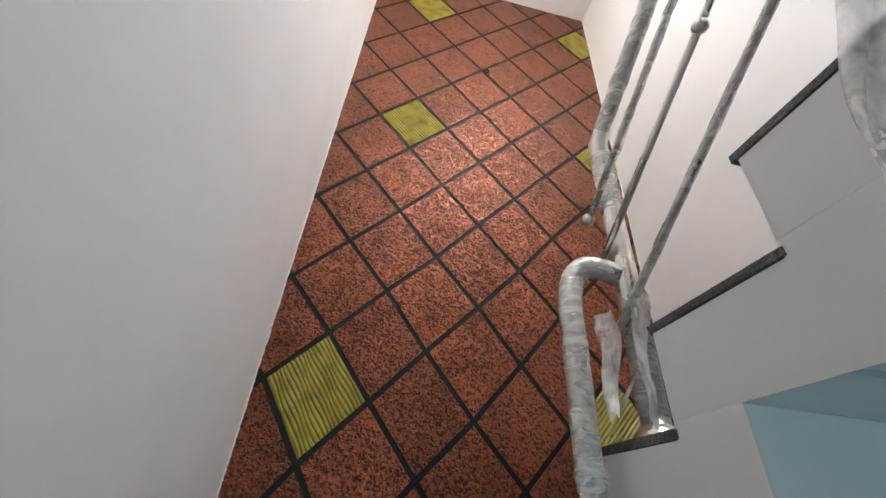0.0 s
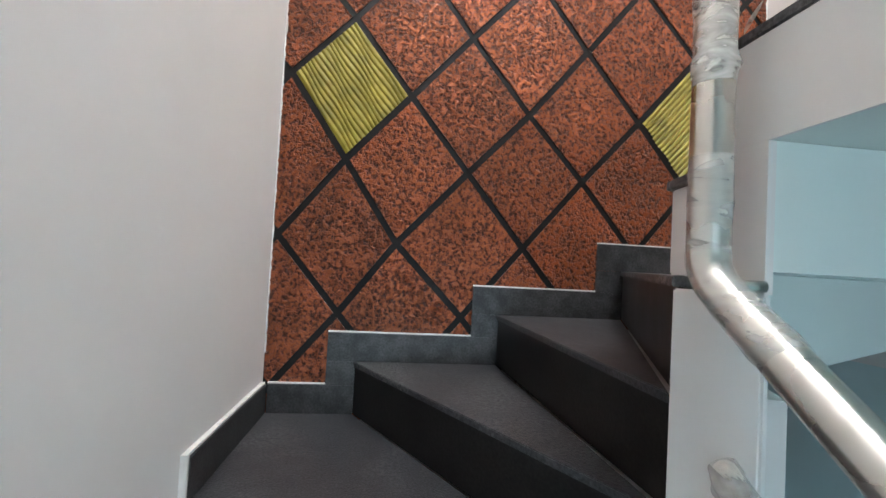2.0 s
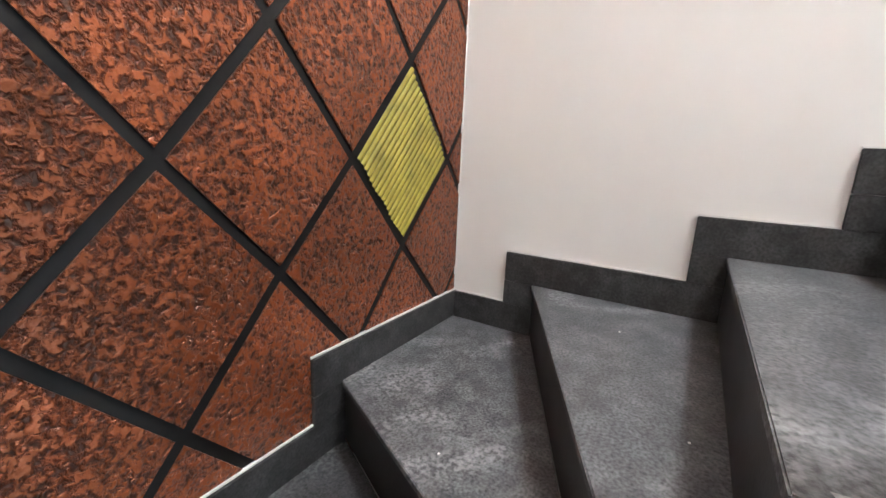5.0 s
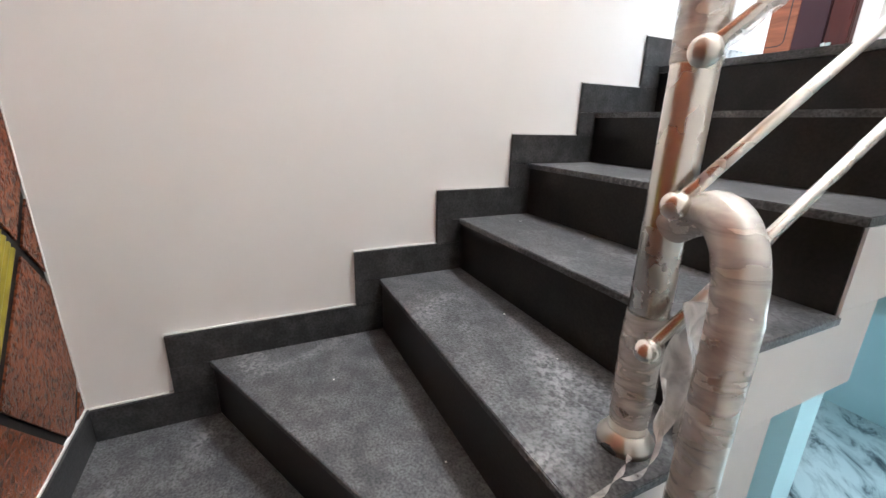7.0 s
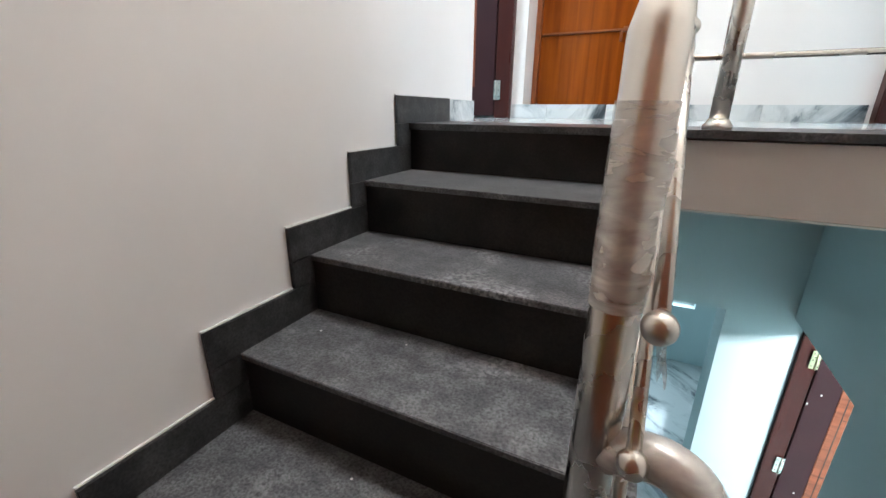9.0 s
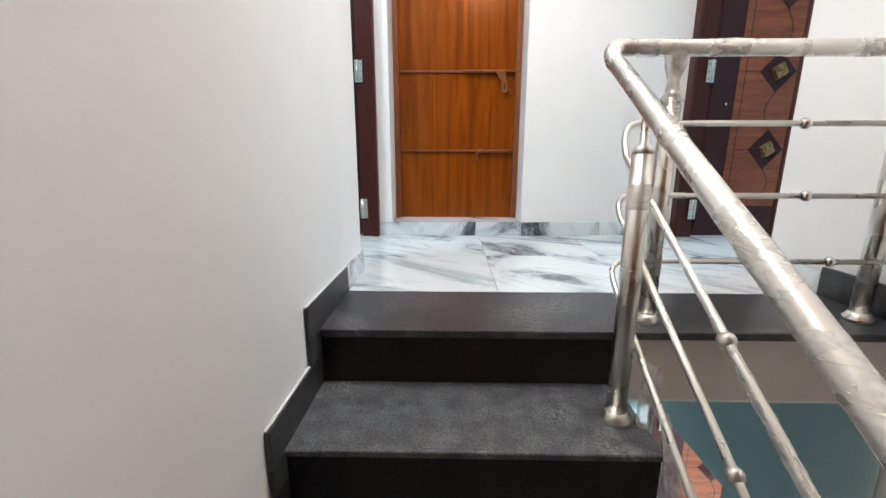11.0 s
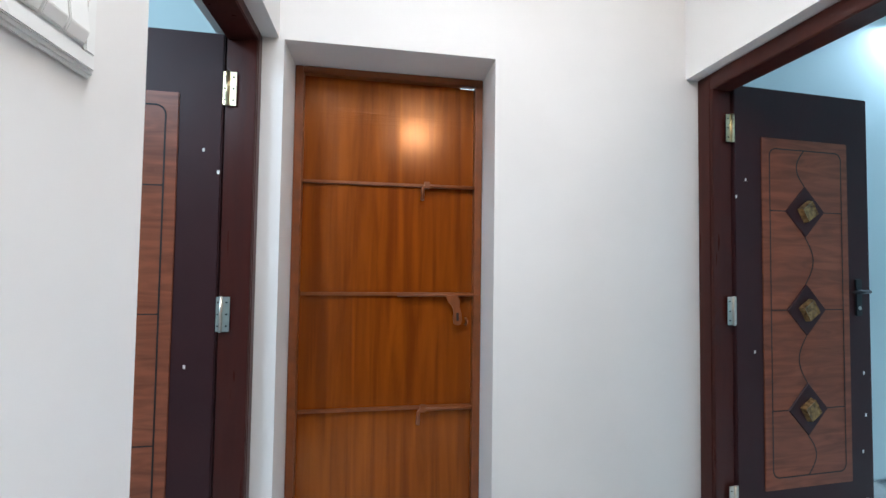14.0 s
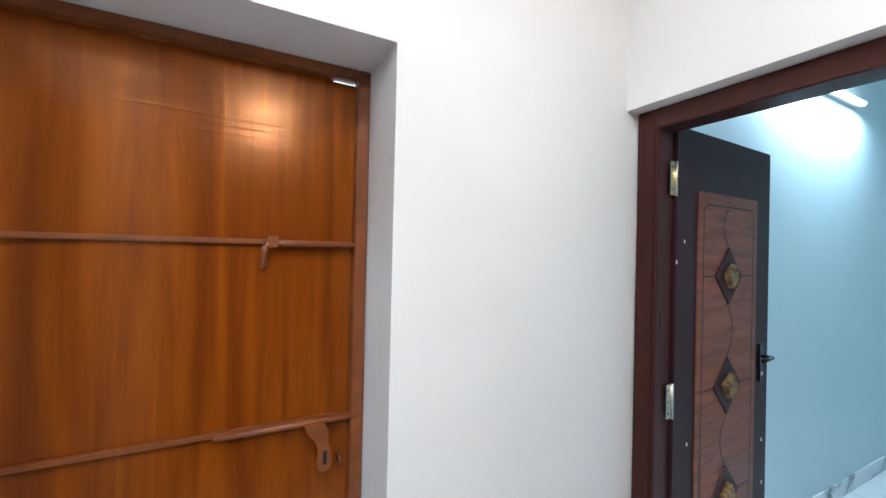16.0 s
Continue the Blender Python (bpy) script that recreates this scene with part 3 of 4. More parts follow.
def skirt_pieces():
    far = [(0, 0.007, 0.195), (1, 0.195, 0.688), (2, 0.688, 1.145), (3, 1.145, W)]
    for i, (k, x0, x1) in enumerate(far):
        t = thing("stair_skirting", "grey granite skirting stepped along the tiled wall", "skirting", "stair skirting")
        e = x1 if i == 3 else NOSE[i + 1] + 0.006
        part("strip", boxes((x0, e, -0.014, -0.002, k * RISE, k * RISE + SH)), SKIRT, t, bevel=0.002)
        if i:
            part("upright", boxes((x0, NOSE[i] + 0.006, -0.0145, -0.002, (k - 1) * RISE + SH, k * RISE - 0.0005)), SKIRT, t, bevel=0.002)
        part("caulk", boxes((x0, x1, -0.009, -0.002, k * RISE + SH, k * RISE + SH + 0.005)), IVORY, t, "rough white caulk line")
    cuts = {3: -0.014, 4: -0.206, 5: -0.727, 6: -1.005, 7: -1.281, 8: -1.563, 9: -1.848, 10: -2.296}
    noses = {4: NOSE4, **YN}
    for k in range(3, 10):
        y0, y1 = cuts[k], cuts[k + 1]
        t = thing("stair_skirting", "grey granite skirting stepped along the white wall", "skirting", "stair skirting")
        e = y1 if k == 9 else noses[k + 1] - 0.006
        part("strip", boxes((W - 0.014, W - 0.002, e, y0, k * RISE, k * RISE + SH)), SKIRT, t, bevel=0.002)
        if k > 3:
            part("upright", boxes((W - 0.0145, W - 0.002, noses[k] - 0.006, y0, (k - 1) * RISE + SH, k * RISE - 0.0005)), SKIRT, t, bevel=0.002)
        part("caulk", boxes((W - 0.008, W - 0.002, y1, y0, k * RISE + SH, k * RISE + SH + 0.004)), IVORY, t, "white paint line")
    t = thing("stair_skirting", "grey granite skirting along the lower white wall", "skirting", "stair skirting")
    part("strip", boxes((-0.0115, 0.006, -0.52, -0.015, 0, SH)), SKIRT, t, bevel=0.002)
    part("caulk", boxes((-0.0115, 0.001, -0.52, -0.015, SH, SH + 0.006), (-0.0115, 0.004, -0.526, -0.5205, -RISE + SH, SH + 0.006)), IVORY, t, "rough white caulk line")
    t = thing("stair_skirting", "grey granite skirting one step down the lower white wall", "skirting", "stair skirting")
    part("strip", boxes((-0.0115, 0.006, -0.93, -0.511, -RISE, -RISE + SH)), SKIRT, t, bevel=0.002)
    t = thing("landing_skirting", "black granite skirting beside the railing", "skirting")
    part("strip", boxes((XR + 0.001, XR + 0.014, -2.296, -1.935, LAND, LAND + 0.11)), SKIRT, t, bevel=0.002)


skirt_pieces()

# marble of the landing
floor = structure("floor_landing", boxes((XR - 0.2, W + 0.19, YS, -2.3, LAND - 0.02, LAND - 0.006)), IVORY, "mortar bed under the landing's marble", "floor")
xs = [XR - 0.19, 0.62, 1.22, W + 0.19]
for i in range(3):
    for y0, y1 in ((YD + 0.001 if i else YS, -2.898), (-2.896, -2.298)):
        part("tile", boxes((xs[i] + 0.001, xs[i + 1] - 0.001, y0, y1, LAND - 0.0055, LAND)), MARBLE, floor)
for x0, x1 in ((-0.04, 0.42), (0.421, 0.942), (0.943, 1.24), (1.241, 1.62), (1.621, W + 0.075)):
    t = thing("marble_skirting", "grey veined marble skirting below the white wall", "skirting", "marble skirting")
    ya, yb = [YD + (YS - YD) * max(0, (OX0 - x) / OX0) for x in (x0, x1)]
    part("strip", prism(bmesh.new(), [(x0 + 0.001, ya + 0.001), (x1 - 0.001, yb + 0.001), (x1 - 0.001, yb + 0.013), (x0 + 0.001, ya + 0.013)], LAND + 0.001, LAND + 0.09), MARBLE, t)
for x0, x1 in ((XR + 0.001, XR + 0.013), (W - 0.013, W - 0.001)):
    t = thing("marble_skirting", "grey veined marble skirting beside the doorway", "skirting", "marble skirting")
    part("strip", boxes((x0, x1, DOOR_NEAR, -2.297, LAND + 0.001, LAND + 0.095)), MARBLE, t)
t = thing("door_sill", "marble sill in the door recess", "sill")
part("slab", boxes((OX0 + 0.002, OX1 - 0.002, YD - 0.26, YD + 0.012, SILL - 0.012, SILL)), MARBLE, t)

# ---------------------------------------------------------------- railing
RX = 0.962
SL = 0.63
ZR1 = 1.708


def rail_z(y):
    return ZR1 + (-0.95 - y) * SL



def film_sleeve(path, r, fold, seed, sides=30, pitch=0.004):
    """Plastic film wound round a pipe: a thin sleeve with slanting folds and a torn, narrowing end."""
    pts = [Vector(p) for p in path]
    fine = []
    for a, b in zip(pts, pts[1:]):
        n = max(1, int((b - a).length / pitch))
        fine += [a.lerp(b, i / n) for i in range(n)]
    fine.append(pts[-1])
    bm, rings, up, run = bmesh.new(), [], None, 0.0
    for i, p in enumerate(fine):
        d = (fine[min(i + 1, len(fine) - 1)] - fine[max(i - 1, 0)]).normalized()
        up = d.orthogonal().normalized() if up is None else (up - d * up.dot(d)).normalized()
        side = d.cross(up)
        if i:
            run += (p - fine[i - 1]).length
        end = min(1.0, i / 5, (len(fine) - 1 - i) / 5)
        ring = []
        for k in range(sides):
            a = 2 * math.pi * k / sides
            v = noise.noise(Vector((math.cos(a) * 1.4 + seed * 7.1, math.sin(a) * 1.4, run * 17 + a * 0.35)))
            w = noise.noise(Vector((math.cos(a) * 3.1, math.sin(a) * 3.1 + seed, run * 55)))
            lift = max(0.0, v) ** 1.3 * 1.6 + 0.35 * max(0.0, w)
            ring.append(bm.verts.new(p + (up * math.cos(a) + side * math.sin(a)) * (r + fold * lift * end)))
        rings.append(ring)
    for a, b in zip(rings, rings[1:]):
        for k in range(sides):
            bm.faces.new((a[k], a[(k + 1) % sides], b[(k + 1) % sides], b[k])).smooth = True
    return bm


def post(place, top, wrapped, neck=0.09):
    p = thing("railing_post", "stainless steel railing post on a round flange" + (", wrapped in plastic film" if wrapped else ""), "railing post", "railing posts")
    x, y, z = place
    part("tube", tube(bmesh.new(), [(x, y, z + 0.01), (x, y, top)], 0.0255, 24), STEEL, p)
    bm = tube(bmesh.new(), [(x, y, z), (x, y, z + 0.012), (x, y, z + 0.02), (x, y, z + 0.03)], [0.04, 0.04, 0.032, 0.028], 24)
    part("flange", bm, STEEL, p, "round steel floor flange")
    part("neck", tube(bmesh.new(), [(x, y, top), (x, y, top + 0.015), (x, y, top + 0.02), (x, y, top + 0.02 + neck)], [0.026, 0.02, 0.011, 0.011], 16), STEEL, p)
    if wrapped:
        for a, b, s in wrapped:
            part("film", film_sleeve([(x, y, a), (x, y, b)], 0.0262, 0.004, s), WRAP, p, "crumpled clear plastic film")
    return p


post((RX, -1.768, 8 * RISE), rail_z(-1.768) - 0.105, [(1.99, 2.05, 3)])
ZL = 2.404
YL = -2.02
post((0.785, YL, LAND), ZL - 0.13, [(2.18, 2.27, 4)])
post((0.103, YL - 0.02, LAND), ZL - 0.13, None)

rail = thing("handrail", "thick stainless steel handrail in torn plastic film", "handrail")
P1X, P1Y, P1Z = RX + 0.004, -0.965, 5 * RISE
path = [(P1X, P1Y, P1Z + 0.01), (P1X, P1Y, 1.3), (P1X, P1Y, rail_z(P1Y))] + steps_along((RX, -1.1, rail_z(-1.1)), (RX, -1.96, rail_z(-1.96)), 3) + arc((RX + 0.004, -1.985, rail_z(-1.985)), (RX + 0.012, YL - 0.004, ZL + 0.006), (RX - 0.035, YL, ZL), 8) + [(0.4, YL, ZL), (XR + 0.002, YL, ZL)]
part("pipe", tube(bmesh.new(), path, [0.028, 0.028, 0.0268] + [0.0228] * (len(path) - 3), 28), STEEL, rail, "steel pipe mitred to its end post")
part("flange", tube(bmesh.new(), [(P1X, P1Y, P1Z), (P1X, P1Y, P1Z + 0.012), (P1X, P1Y, P1Z + 0.02), (P1X, P1Y, P1Z + 0.03)], [0.043, 0.043, 0.036, 0.031], 24), STEEL, rail, "round steel floor flange")
for a, b, q in ((0.935, 1.12, 1), (1.45, 1.66, 2)):
    part("film", film_sleeve([(P1X, P1Y, a), (P1X, P1Y, b)], 0.0292, 0.0035, q), WRAP, rail, "crumpled clear plastic film")


def film_on(parent, p, q, r, seed, rough=0.0015, label="tight plastic film"):
    part("film", film_sleeve([p, q], r, rough, seed), WRAP, parent, label)


for y0, y1, s, f in ((-1.0, -1.45, 19, 0.0003), (-1.10, -1.13, 2, 0.004), (-1.23, -1.25, 1, 0.002), (-1.36, -1.39, 5, 0.003), (-1.62, -1.68, 3, 0.003)):
    film_on(rail, (RX, y0, rail_z(y0)), (RX, y1, rail_z(y1)), 0.0234 + f * 0.2, s, f)
for x0, x1, q in ((0.90, 0.84, 9), (0.70, 0.60, 16), (0.46, 0.44, 17), (0.30, 0.18, 18)):
    film_on(rail, (x0, YL, ZL), (x1, YL, ZL), 0.0234, q, 0.002)
ROD_X = 0.924
RODS = ((1.455, 2.205), (1.287, 2.0), (1.09, 1.80))
for i, (z1, zl) in enumerate(RODS):
    sl = 0.64
    zr = lambda y: z1 + sl * (-0.925 - y)
    rod = thing("railing_rod", "thin stainless steel railing rod with ball joints", "railing rod", "railing rods")
    yb = YL + 0.03
    path = steps_along((ROD_X, -0.918, z1), (ROD_X, yb + 0.05, zr(yb + 0.05)), 3) + arc((ROD_X, yb + 0.04, zr(yb + 0.04)), (ROD_X, YL - 0.0, zl), (ROD_X - 0.06, YL - 0.0, zl), 8) + [(XR + 0.002, YL - 0.0, zl)]
    part("bar", tube(bmesh.new(), path, 0.0085, 14), STEEL, rod)
    part("end_ball", ball(bmesh.new(), (ROD_X, -0.918, z1), 0.0175), STEEL, rod)
    if i < 2:
        yk = (-1.46, -1.39)[i]
        part("joint_ball", ball(bmesh.new(), (ROD_X, yk, zr(yk)), 0.0165), STEEL, rod)
    xk = (0.40, 0.36, 0.25)[i]
    part("joint_ball", ball(bmesh.new(), (xk, YL, zl), 0.016), STEEL, rod)
    if i == 0:
        film_on(rod, (ROD_X, -0.94, zr(-0.94)), (ROD_X, -1.5, zr(-1.5)), 0.0092, 4, 0.0035, "twisted plastic film")
    if i == 2:
        film_on(rod, (ROD_X, -0.96, zr(-0.96)), (ROD_X, -1.7, zr(-1.7)), 0.0088, 6, 0.002, "twisted plastic film")

low = thing("lower_handrail", "stainless steel handrail that curls into the upper post, wrapped in film", "handrail")
LX, LY, LZ = 0.835, -0.925, 0.538
LS = 0.757
bend = arc((RX - 0.012, -0.962, 1.255), (LX + 0.005, LY, 1.335), (LX, LY, 1.17), 14)
foot = arc((LX, LY, LZ + 0.03), (LX, LY, LZ - 0.002), (LX, LY - 0.028, LZ - 0.023), 5)
path = bend + steps_along((LX, LY, 1.12), (LX, LY, LZ + 0.05), 3) + foot + [(LX, LY - 0.5, LZ - 0.5 * LS), (LX - 0.005, LY - 1.6, LZ - 1.6 * LS)]
part("pipe", tube(bmesh.new(), path, 0.0262, 24), STEEL, low)
part("film", film_sleeve(bend + [(LX, LY, 1.15), (LX, LY, 0.80)], 0.0268, 0.0025, 11), WRAP, low, "loose plastic film over the bend")
part("film", film_sleeve([(LX, LY, 0.84), (LX, LY, 0.815)], 0.0285, 0.009, 13), WRAP, low, "bunched plastic film")
part("film", film_sleeve([(LX, LY, 0.70), (LX, LY, LZ + 0.05)] + foot + [(LX, LY - 0.12, LZ - 0.12 * LS)], 0.0272, 0.004, 12), WRAP, low, "loose plastic film over the elbow")
part("bracket", tube(bmesh.new(), [(LX + 0.012, LY - 0.02, LZ - 0.012), (0.893, LY - 0.03, LZ - 0.012)], 0.008, 12), STEEL, low, "short steel wall bracket")
lrod = thing("railing_rod", "thin steel rod of the lower flight, its end in film", "railing rod", "railing rods")
part("bar", tube(bmesh.new(), [(0.866, -0.938, 0.272), (0.862, -1.95, 0.272 - 1.012 * LS)], 0.0085, 14), STEEL, lrod)
part("end_ball", ball(bmesh.new(), (0.866, -0.936, 0.273), 0.0175), STEEL, lrod)
part("film", film_sleeve([(0.867, -0.925, 0.281), (0.866, -0.945, 0.266), (0.8655, -0.99, 0.232)], 0.019, 0.012, 15), WRAP, lrod, "crumpled plastic film")


def hanging_film(top, drop, width, seed, lean=(0, 0)):
    """A torn strip of clear film that hangs from a rod, in folds."""
    g = random.Random(seed)
    t = thing("film_scrap", "torn strip of clear plastic film hanging from the railing", "plastic film", "film scraps")
    bm = bmesh.new()
    rows = []
    ph = g.random() * 6
    for i in range(22):
        u = i / 21
        row = []
        wdt = width * (0.55 + 0.45 * math.sin(2.4 * u + ph) ** 2) * (1 - 0.55 * u ** 3)
        for j in range(9):
            v = j / 8 - 0.5
            a = v * 5 + u * 4 + ph
            row.append(bm.verts.new((top[0] + 0.012 * math.sin(a) + lean[0] * u, top[1] + wdt * v + 0.01 * math.sin(9 * u + ph) + lean[1] * u, top[2] - drop * u * (1 + 0.06 * math.sin(v * 9 + ph)))))
        rows.append(row)
    for a, b in zip(rows, rows[1:]):
        for k in range(8):
            bm.faces.new((a[k], a[k + 1], b[k + 1], b[k])).smooth = True
    part("sheet", bm, FILM, t)
    return t


def loose_strip(pts, label, seed):
    """A narrow strip of film lying over a tread."""
    t = thing("film_strip", label, "plastic film", "film scraps")
    bm, rows = bmesh.new(), []
    for i, p in enumerate(pts):
        a = i * 0.5 + seed
        rows.append([bm.verts.new(Vector(p) + Vector((0.004 * math.cos(a), 0.004 * math.sin(a), 0.001 + 0.003 * (j - 0.5) * math.sin(a))) * (j * 2 - 1)) for j in (0, 1)])
    for a, b in zip(rows, rows[1:]):
        bm.faces.new((a[0], a[1], b[1], b[0])).smooth = True
    part("sheet", bm, FILM, t)
    return t


loose_strip(arc((P1X - 0.035, P1Y + 0.03, P1Z + 0.012), (0.915, -0.91, P1Z + 0.012), (0.905, -0.855, P1Z + 0.003), 12) + [(0.903, -0.83, P1Z + 0.003)], "thin torn strip of clear film on a tread", 0.3)
loose_strip(arc((P1X - 0.03, P1Y - 0.02, P1Z + 0.13), (P1X - 0.09, P1Y + 0.02, P1Z + 0.02), (P1X - 0.06, P1Y + 0.07, P1Z + 0.008), 12), "thin torn strip of clear film beside a post", 1.1)
hanging_film((0.915, -1.645, 1.545), 0.52, 0.05, 1, (-0.07, 0.13))
hanging_film((0.915, -1.86, 1.78), 0.22, 0.10, 6, (-0.02, 0))
hanging_film((0.91, -1.73, 1.62), 0.48, 0.07, 3, (-0.015, 0.02))
hanging_film((0.90, -0.97, 1.16), 0.24, 0.07, 4, (-0.03, 0))
hanging_film((0.925, -1.03, 1.17), 0.25, 0.06, 5, (0.01, 0.03))
nf = thing("film_scrap", "funnel of torn plastic film round a post's neck", "plastic film", "film scraps")
part("sheet", tube(bmesh.new(), [(0.785, YL, ZL - 0.022), (0.785, YL, ZL - 0.05), (0.786, YL, ZL - 0.085), (0.785, YL, ZL - 0.115), (0.785, YL, ZL - 0.14)], [0.033, 0.026, 0.015, 0.021, 0.03], 18, cap=False, wobble=0.35, seed=4), FILM, nf, smooth=True)

# ---------------------------------------------------------------- doors


def door_frame(name, x0, x1, y0, y1, z0, z1, label, w=0.045):
    """A timber frame in a wall that runs along y; x0..x1 is its depth."""
    f = thing(name, label, "door frame", "door frames")
    part("jamb", boxes((x0, x1, y0, y0 + w, z0, z1)), FRAMEWOOD, f, bevel=0.004)
    part("jamb", boxes((x0, x1, y1 - w, y1, z0, z1)), FRAMEWOOD, f, bevel=0.004)
    part("head", boxes((x0, x1, y0 + w, y1 - w, z1 - w, z1)), FRAMEWOOD, f, bevel=0.004)
    a, b = (x1 - 0.045, x1 - 0.001) if x0 < 0 else (x0 + 0.001, x0 + 0.045)
    part("stop", boxes((a, b, y0 + w, y0 + w + 0.014, z0, z1 - w)), FRAMEWOOD, f, bevel=0.003)
    part("stop", boxes((a, b, y1 - w - 0.014, y1 - w, z0, z1 - w)), FRAMEWOOD, f, bevel=0.003)
    return f


def ribbon(bm, pts, width, y):
    """A flat line along x, z places on a door's face."""
    half = width / 2
    vs = []
    for i, (x, z) in enumerate(pts):
        a, b = pts[max(i - 1, 0)], pts[min(i + 1, len(pts) - 1)]
        d = Vector((b[0] - a[0], 0, b[1] - a[1])).normalized()
        n = Vector((d.z, 0, -d.x)) * half
        c = Vector((x, y, z))
        vs.append((bm.verts.new(c + n), bm.verts.new(c - n)))
    for p, q in zip(vs, vs[1:]):
        bm.faces.new((p[0], p[1], q[1], q[0]))
    return bm


def panel_door(name, hinge_x, way, y, z0, label):
    """An open door leaf; its face looks to +y. way: +1 or -1, along x from the hinge."""
    d = thing(name, label, "door", "panelled doors")
    X = lambda u: hinge_x + way * u
    lo, hi = min(X(0), X(0.785)), max(X(0), X(0.785))
    part("leaf", boxes((lo, hi, y - 0.036, y, z0 + 0.012, z0 + 2.042)), LEAFDARK, d, bevel=0.004)
    pl, ph = min(X(0.145), X(0.648)), max(X(0.145), X(0.648))
    cx = X(0.386)
    pan = part("panel", boxes((pl, ph, y, y + 0.005, z0 + 0.205, z0 + 1.81)), PANELWOOD, d, "brown veneer panel with carved lines", bevel=0.003)
    zc = [z0 + 1.471, z0 + 1.014, z0 + 0.558]
    yf = y + 0.0062
    r, x0, x1, za, zb = 0.035, pl + 0.042, ph - 0.042, z0 + 0.26, z0 + 1.76
    loop = []
    for ox, oz, a0 in ((x1 - r, zb - r, 0), (x0 + r, zb - r, 90), (x0 + r, za + r, 180), (x1 - r, za + r, 270)):
        loop += [(ox + r * math.cos(radians(a0 + 15 * i)), oz + r * math.sin(radians(a0 + 15 * i))) for i in range(7)]
    part("carved_border", ribbon(bmesh.new(), loop + [loop[0]], 0.006, yf), GROOVE, pan)
    hw, hh = 0.112, 0.12
    bends = [zb] + zc + [za]
    sgn = way
    for i in range(4):
        a, b = bends[i], bends[i + 1]
        a2, b2 = (a if i == 0 else a - hh), (b if i == 3 else b + hh)
        side = sgn * (1 if i % 2 == 0 else -1) * -1
        line = [(cx + side * 0.045 * math.sin(math.pi * j / 16), a2 + (b2 - a2) * j / 16) for j in range(17)]
        part("carved_curve", ribbon(bmesh.new(), line, 0.006, yf), GROOVE, pan)
    for z in zc:
        part("carved_line", ribbon(bmesh.new(), [(x0, z), (cx - hw, z)], 0.005, yf), GROOVE, pan)
        part("carved_line", ribbon(bmesh.new(), [(cx + hw, z), (x1, z)], 0.005, yf), GROOVE, pan)
        bm = bmesh.new()
        o = [bm.verts.new(p) for p in ((cx + hw, y + 0.005, z), (cx, y + 0.005, z + hh), (cx - hw, y + 0.005, z), (cx, y + 0.005, z - hh))]
        f = [bm.verts.new(p) for p in ((cx + hw - .004, y + 0.0115, z), (cx, y + 0.0115, z + hh - .004), (cx - hw + .004, y + 0.0115, z), (cx, y + 0.0115, z - hh + .004))]
        bm.faces.new(f)
        for i in range(4):
            bm.faces.new((o[i], o[(i + 1) % 4], f[(i + 1) % 4], f[i]))
        dia = part("diamond", bm, LEAFDARK, d, "raised dark diamond")
        bm = bmesh.new()
        a, b = 0.052, 0.055
        o = [bm.verts.new(p) for p in ((cx + a, y + 0.0118, z), (cx, y + 0.0118, z + b), (cx - a, y + 0.0118, z), (cx, y + 0.0118, z - b))]
        f = [bm.verts.new(p) for p in ((cx + a - .006, y + 0.034, z), (cx, y + 0.034, z + b - .006), (cx - a + .006, y + 0.034, z), (cx, y + 0.034, z - b + .006))]
        g = [bm.verts.new(p) for p in ((cx + a - .016, y + 0.03, z), (cx, y + 0.03, z + b - .016), (cx - a + .016, y + 0.03, z), (cx, y + 0.03, z - b + .016))]
        bm.faces.new(g)
        for i in range(4):
            bm.faces.new((o[i], o[(i + 1) % 4], f[(i + 1) % 4], f[i]))
            bm.faces.new((f[i], f[(i + 1) % 4], g[(i + 1) % 4], g[i]))
        rot = Matrix.Rotation(radians(12 * way), 4, 'Y')
        bmesh.ops.rotate(bm, verts=bm.verts, cent=(cx, y, z), matrix=rot)
        part("stud", bm, BRONZE, dia, "square bronze stud with a patterned face")
    hx = X(0.705)
    plate = part("lock_plate", boxes((hx - 0.021, hx + 0.021, y, y + 0.008, z0 + 0.98, z0 + 1.16)), BLACKMETAL, d, "black lock plate", bevel=0.004)
    bm = tube(bmesh.new(), [(hx, y + 0.008, z0 + 1.10), (hx, y + 0.05, z0 + 1.10)], 0.009, 12)
    tube(bm, [(hx, y + 0.05, z0 + 1.10), (hx - way * 0.10, y + 0.052, z0 + 1.098)], 0.008, 12)
    part("lever", bm, BLACKMETAL, plate, "black lever handle")
    part("keyhole", tube(bmesh.new(), [(hx, y + 0.008, z0 + 1.02), (hx, y + 0.011, z0 + 1.02)], 0.009, 12), NICKEL, plate)
    for u, z in ((0.06, 1.6), (0.10, 0.82), (0.735, 0.7), (0.742, 0.5), (0.008, 1.52), (0.72, 0.33)):
        r = 0.0025 + 0.0025 * math.sin(u * 90 + z * 7) ** 2
        part("paint_spot", boxes((X(u) - r, X(u) + r, y, y + 0.0012, z0 + z, z0 + z + 3.2 * r)), PAINTFLECK, d, "dab of white paint", bevel=0.0005)
    part("stopper", boxes((X(0.735) - 0.008, X(0.735) + 0.008, y, y + 0.03, z0 + 0.055, z0 + 0.12)), NICKEL, d, "small tower stopper", bevel=0.003)
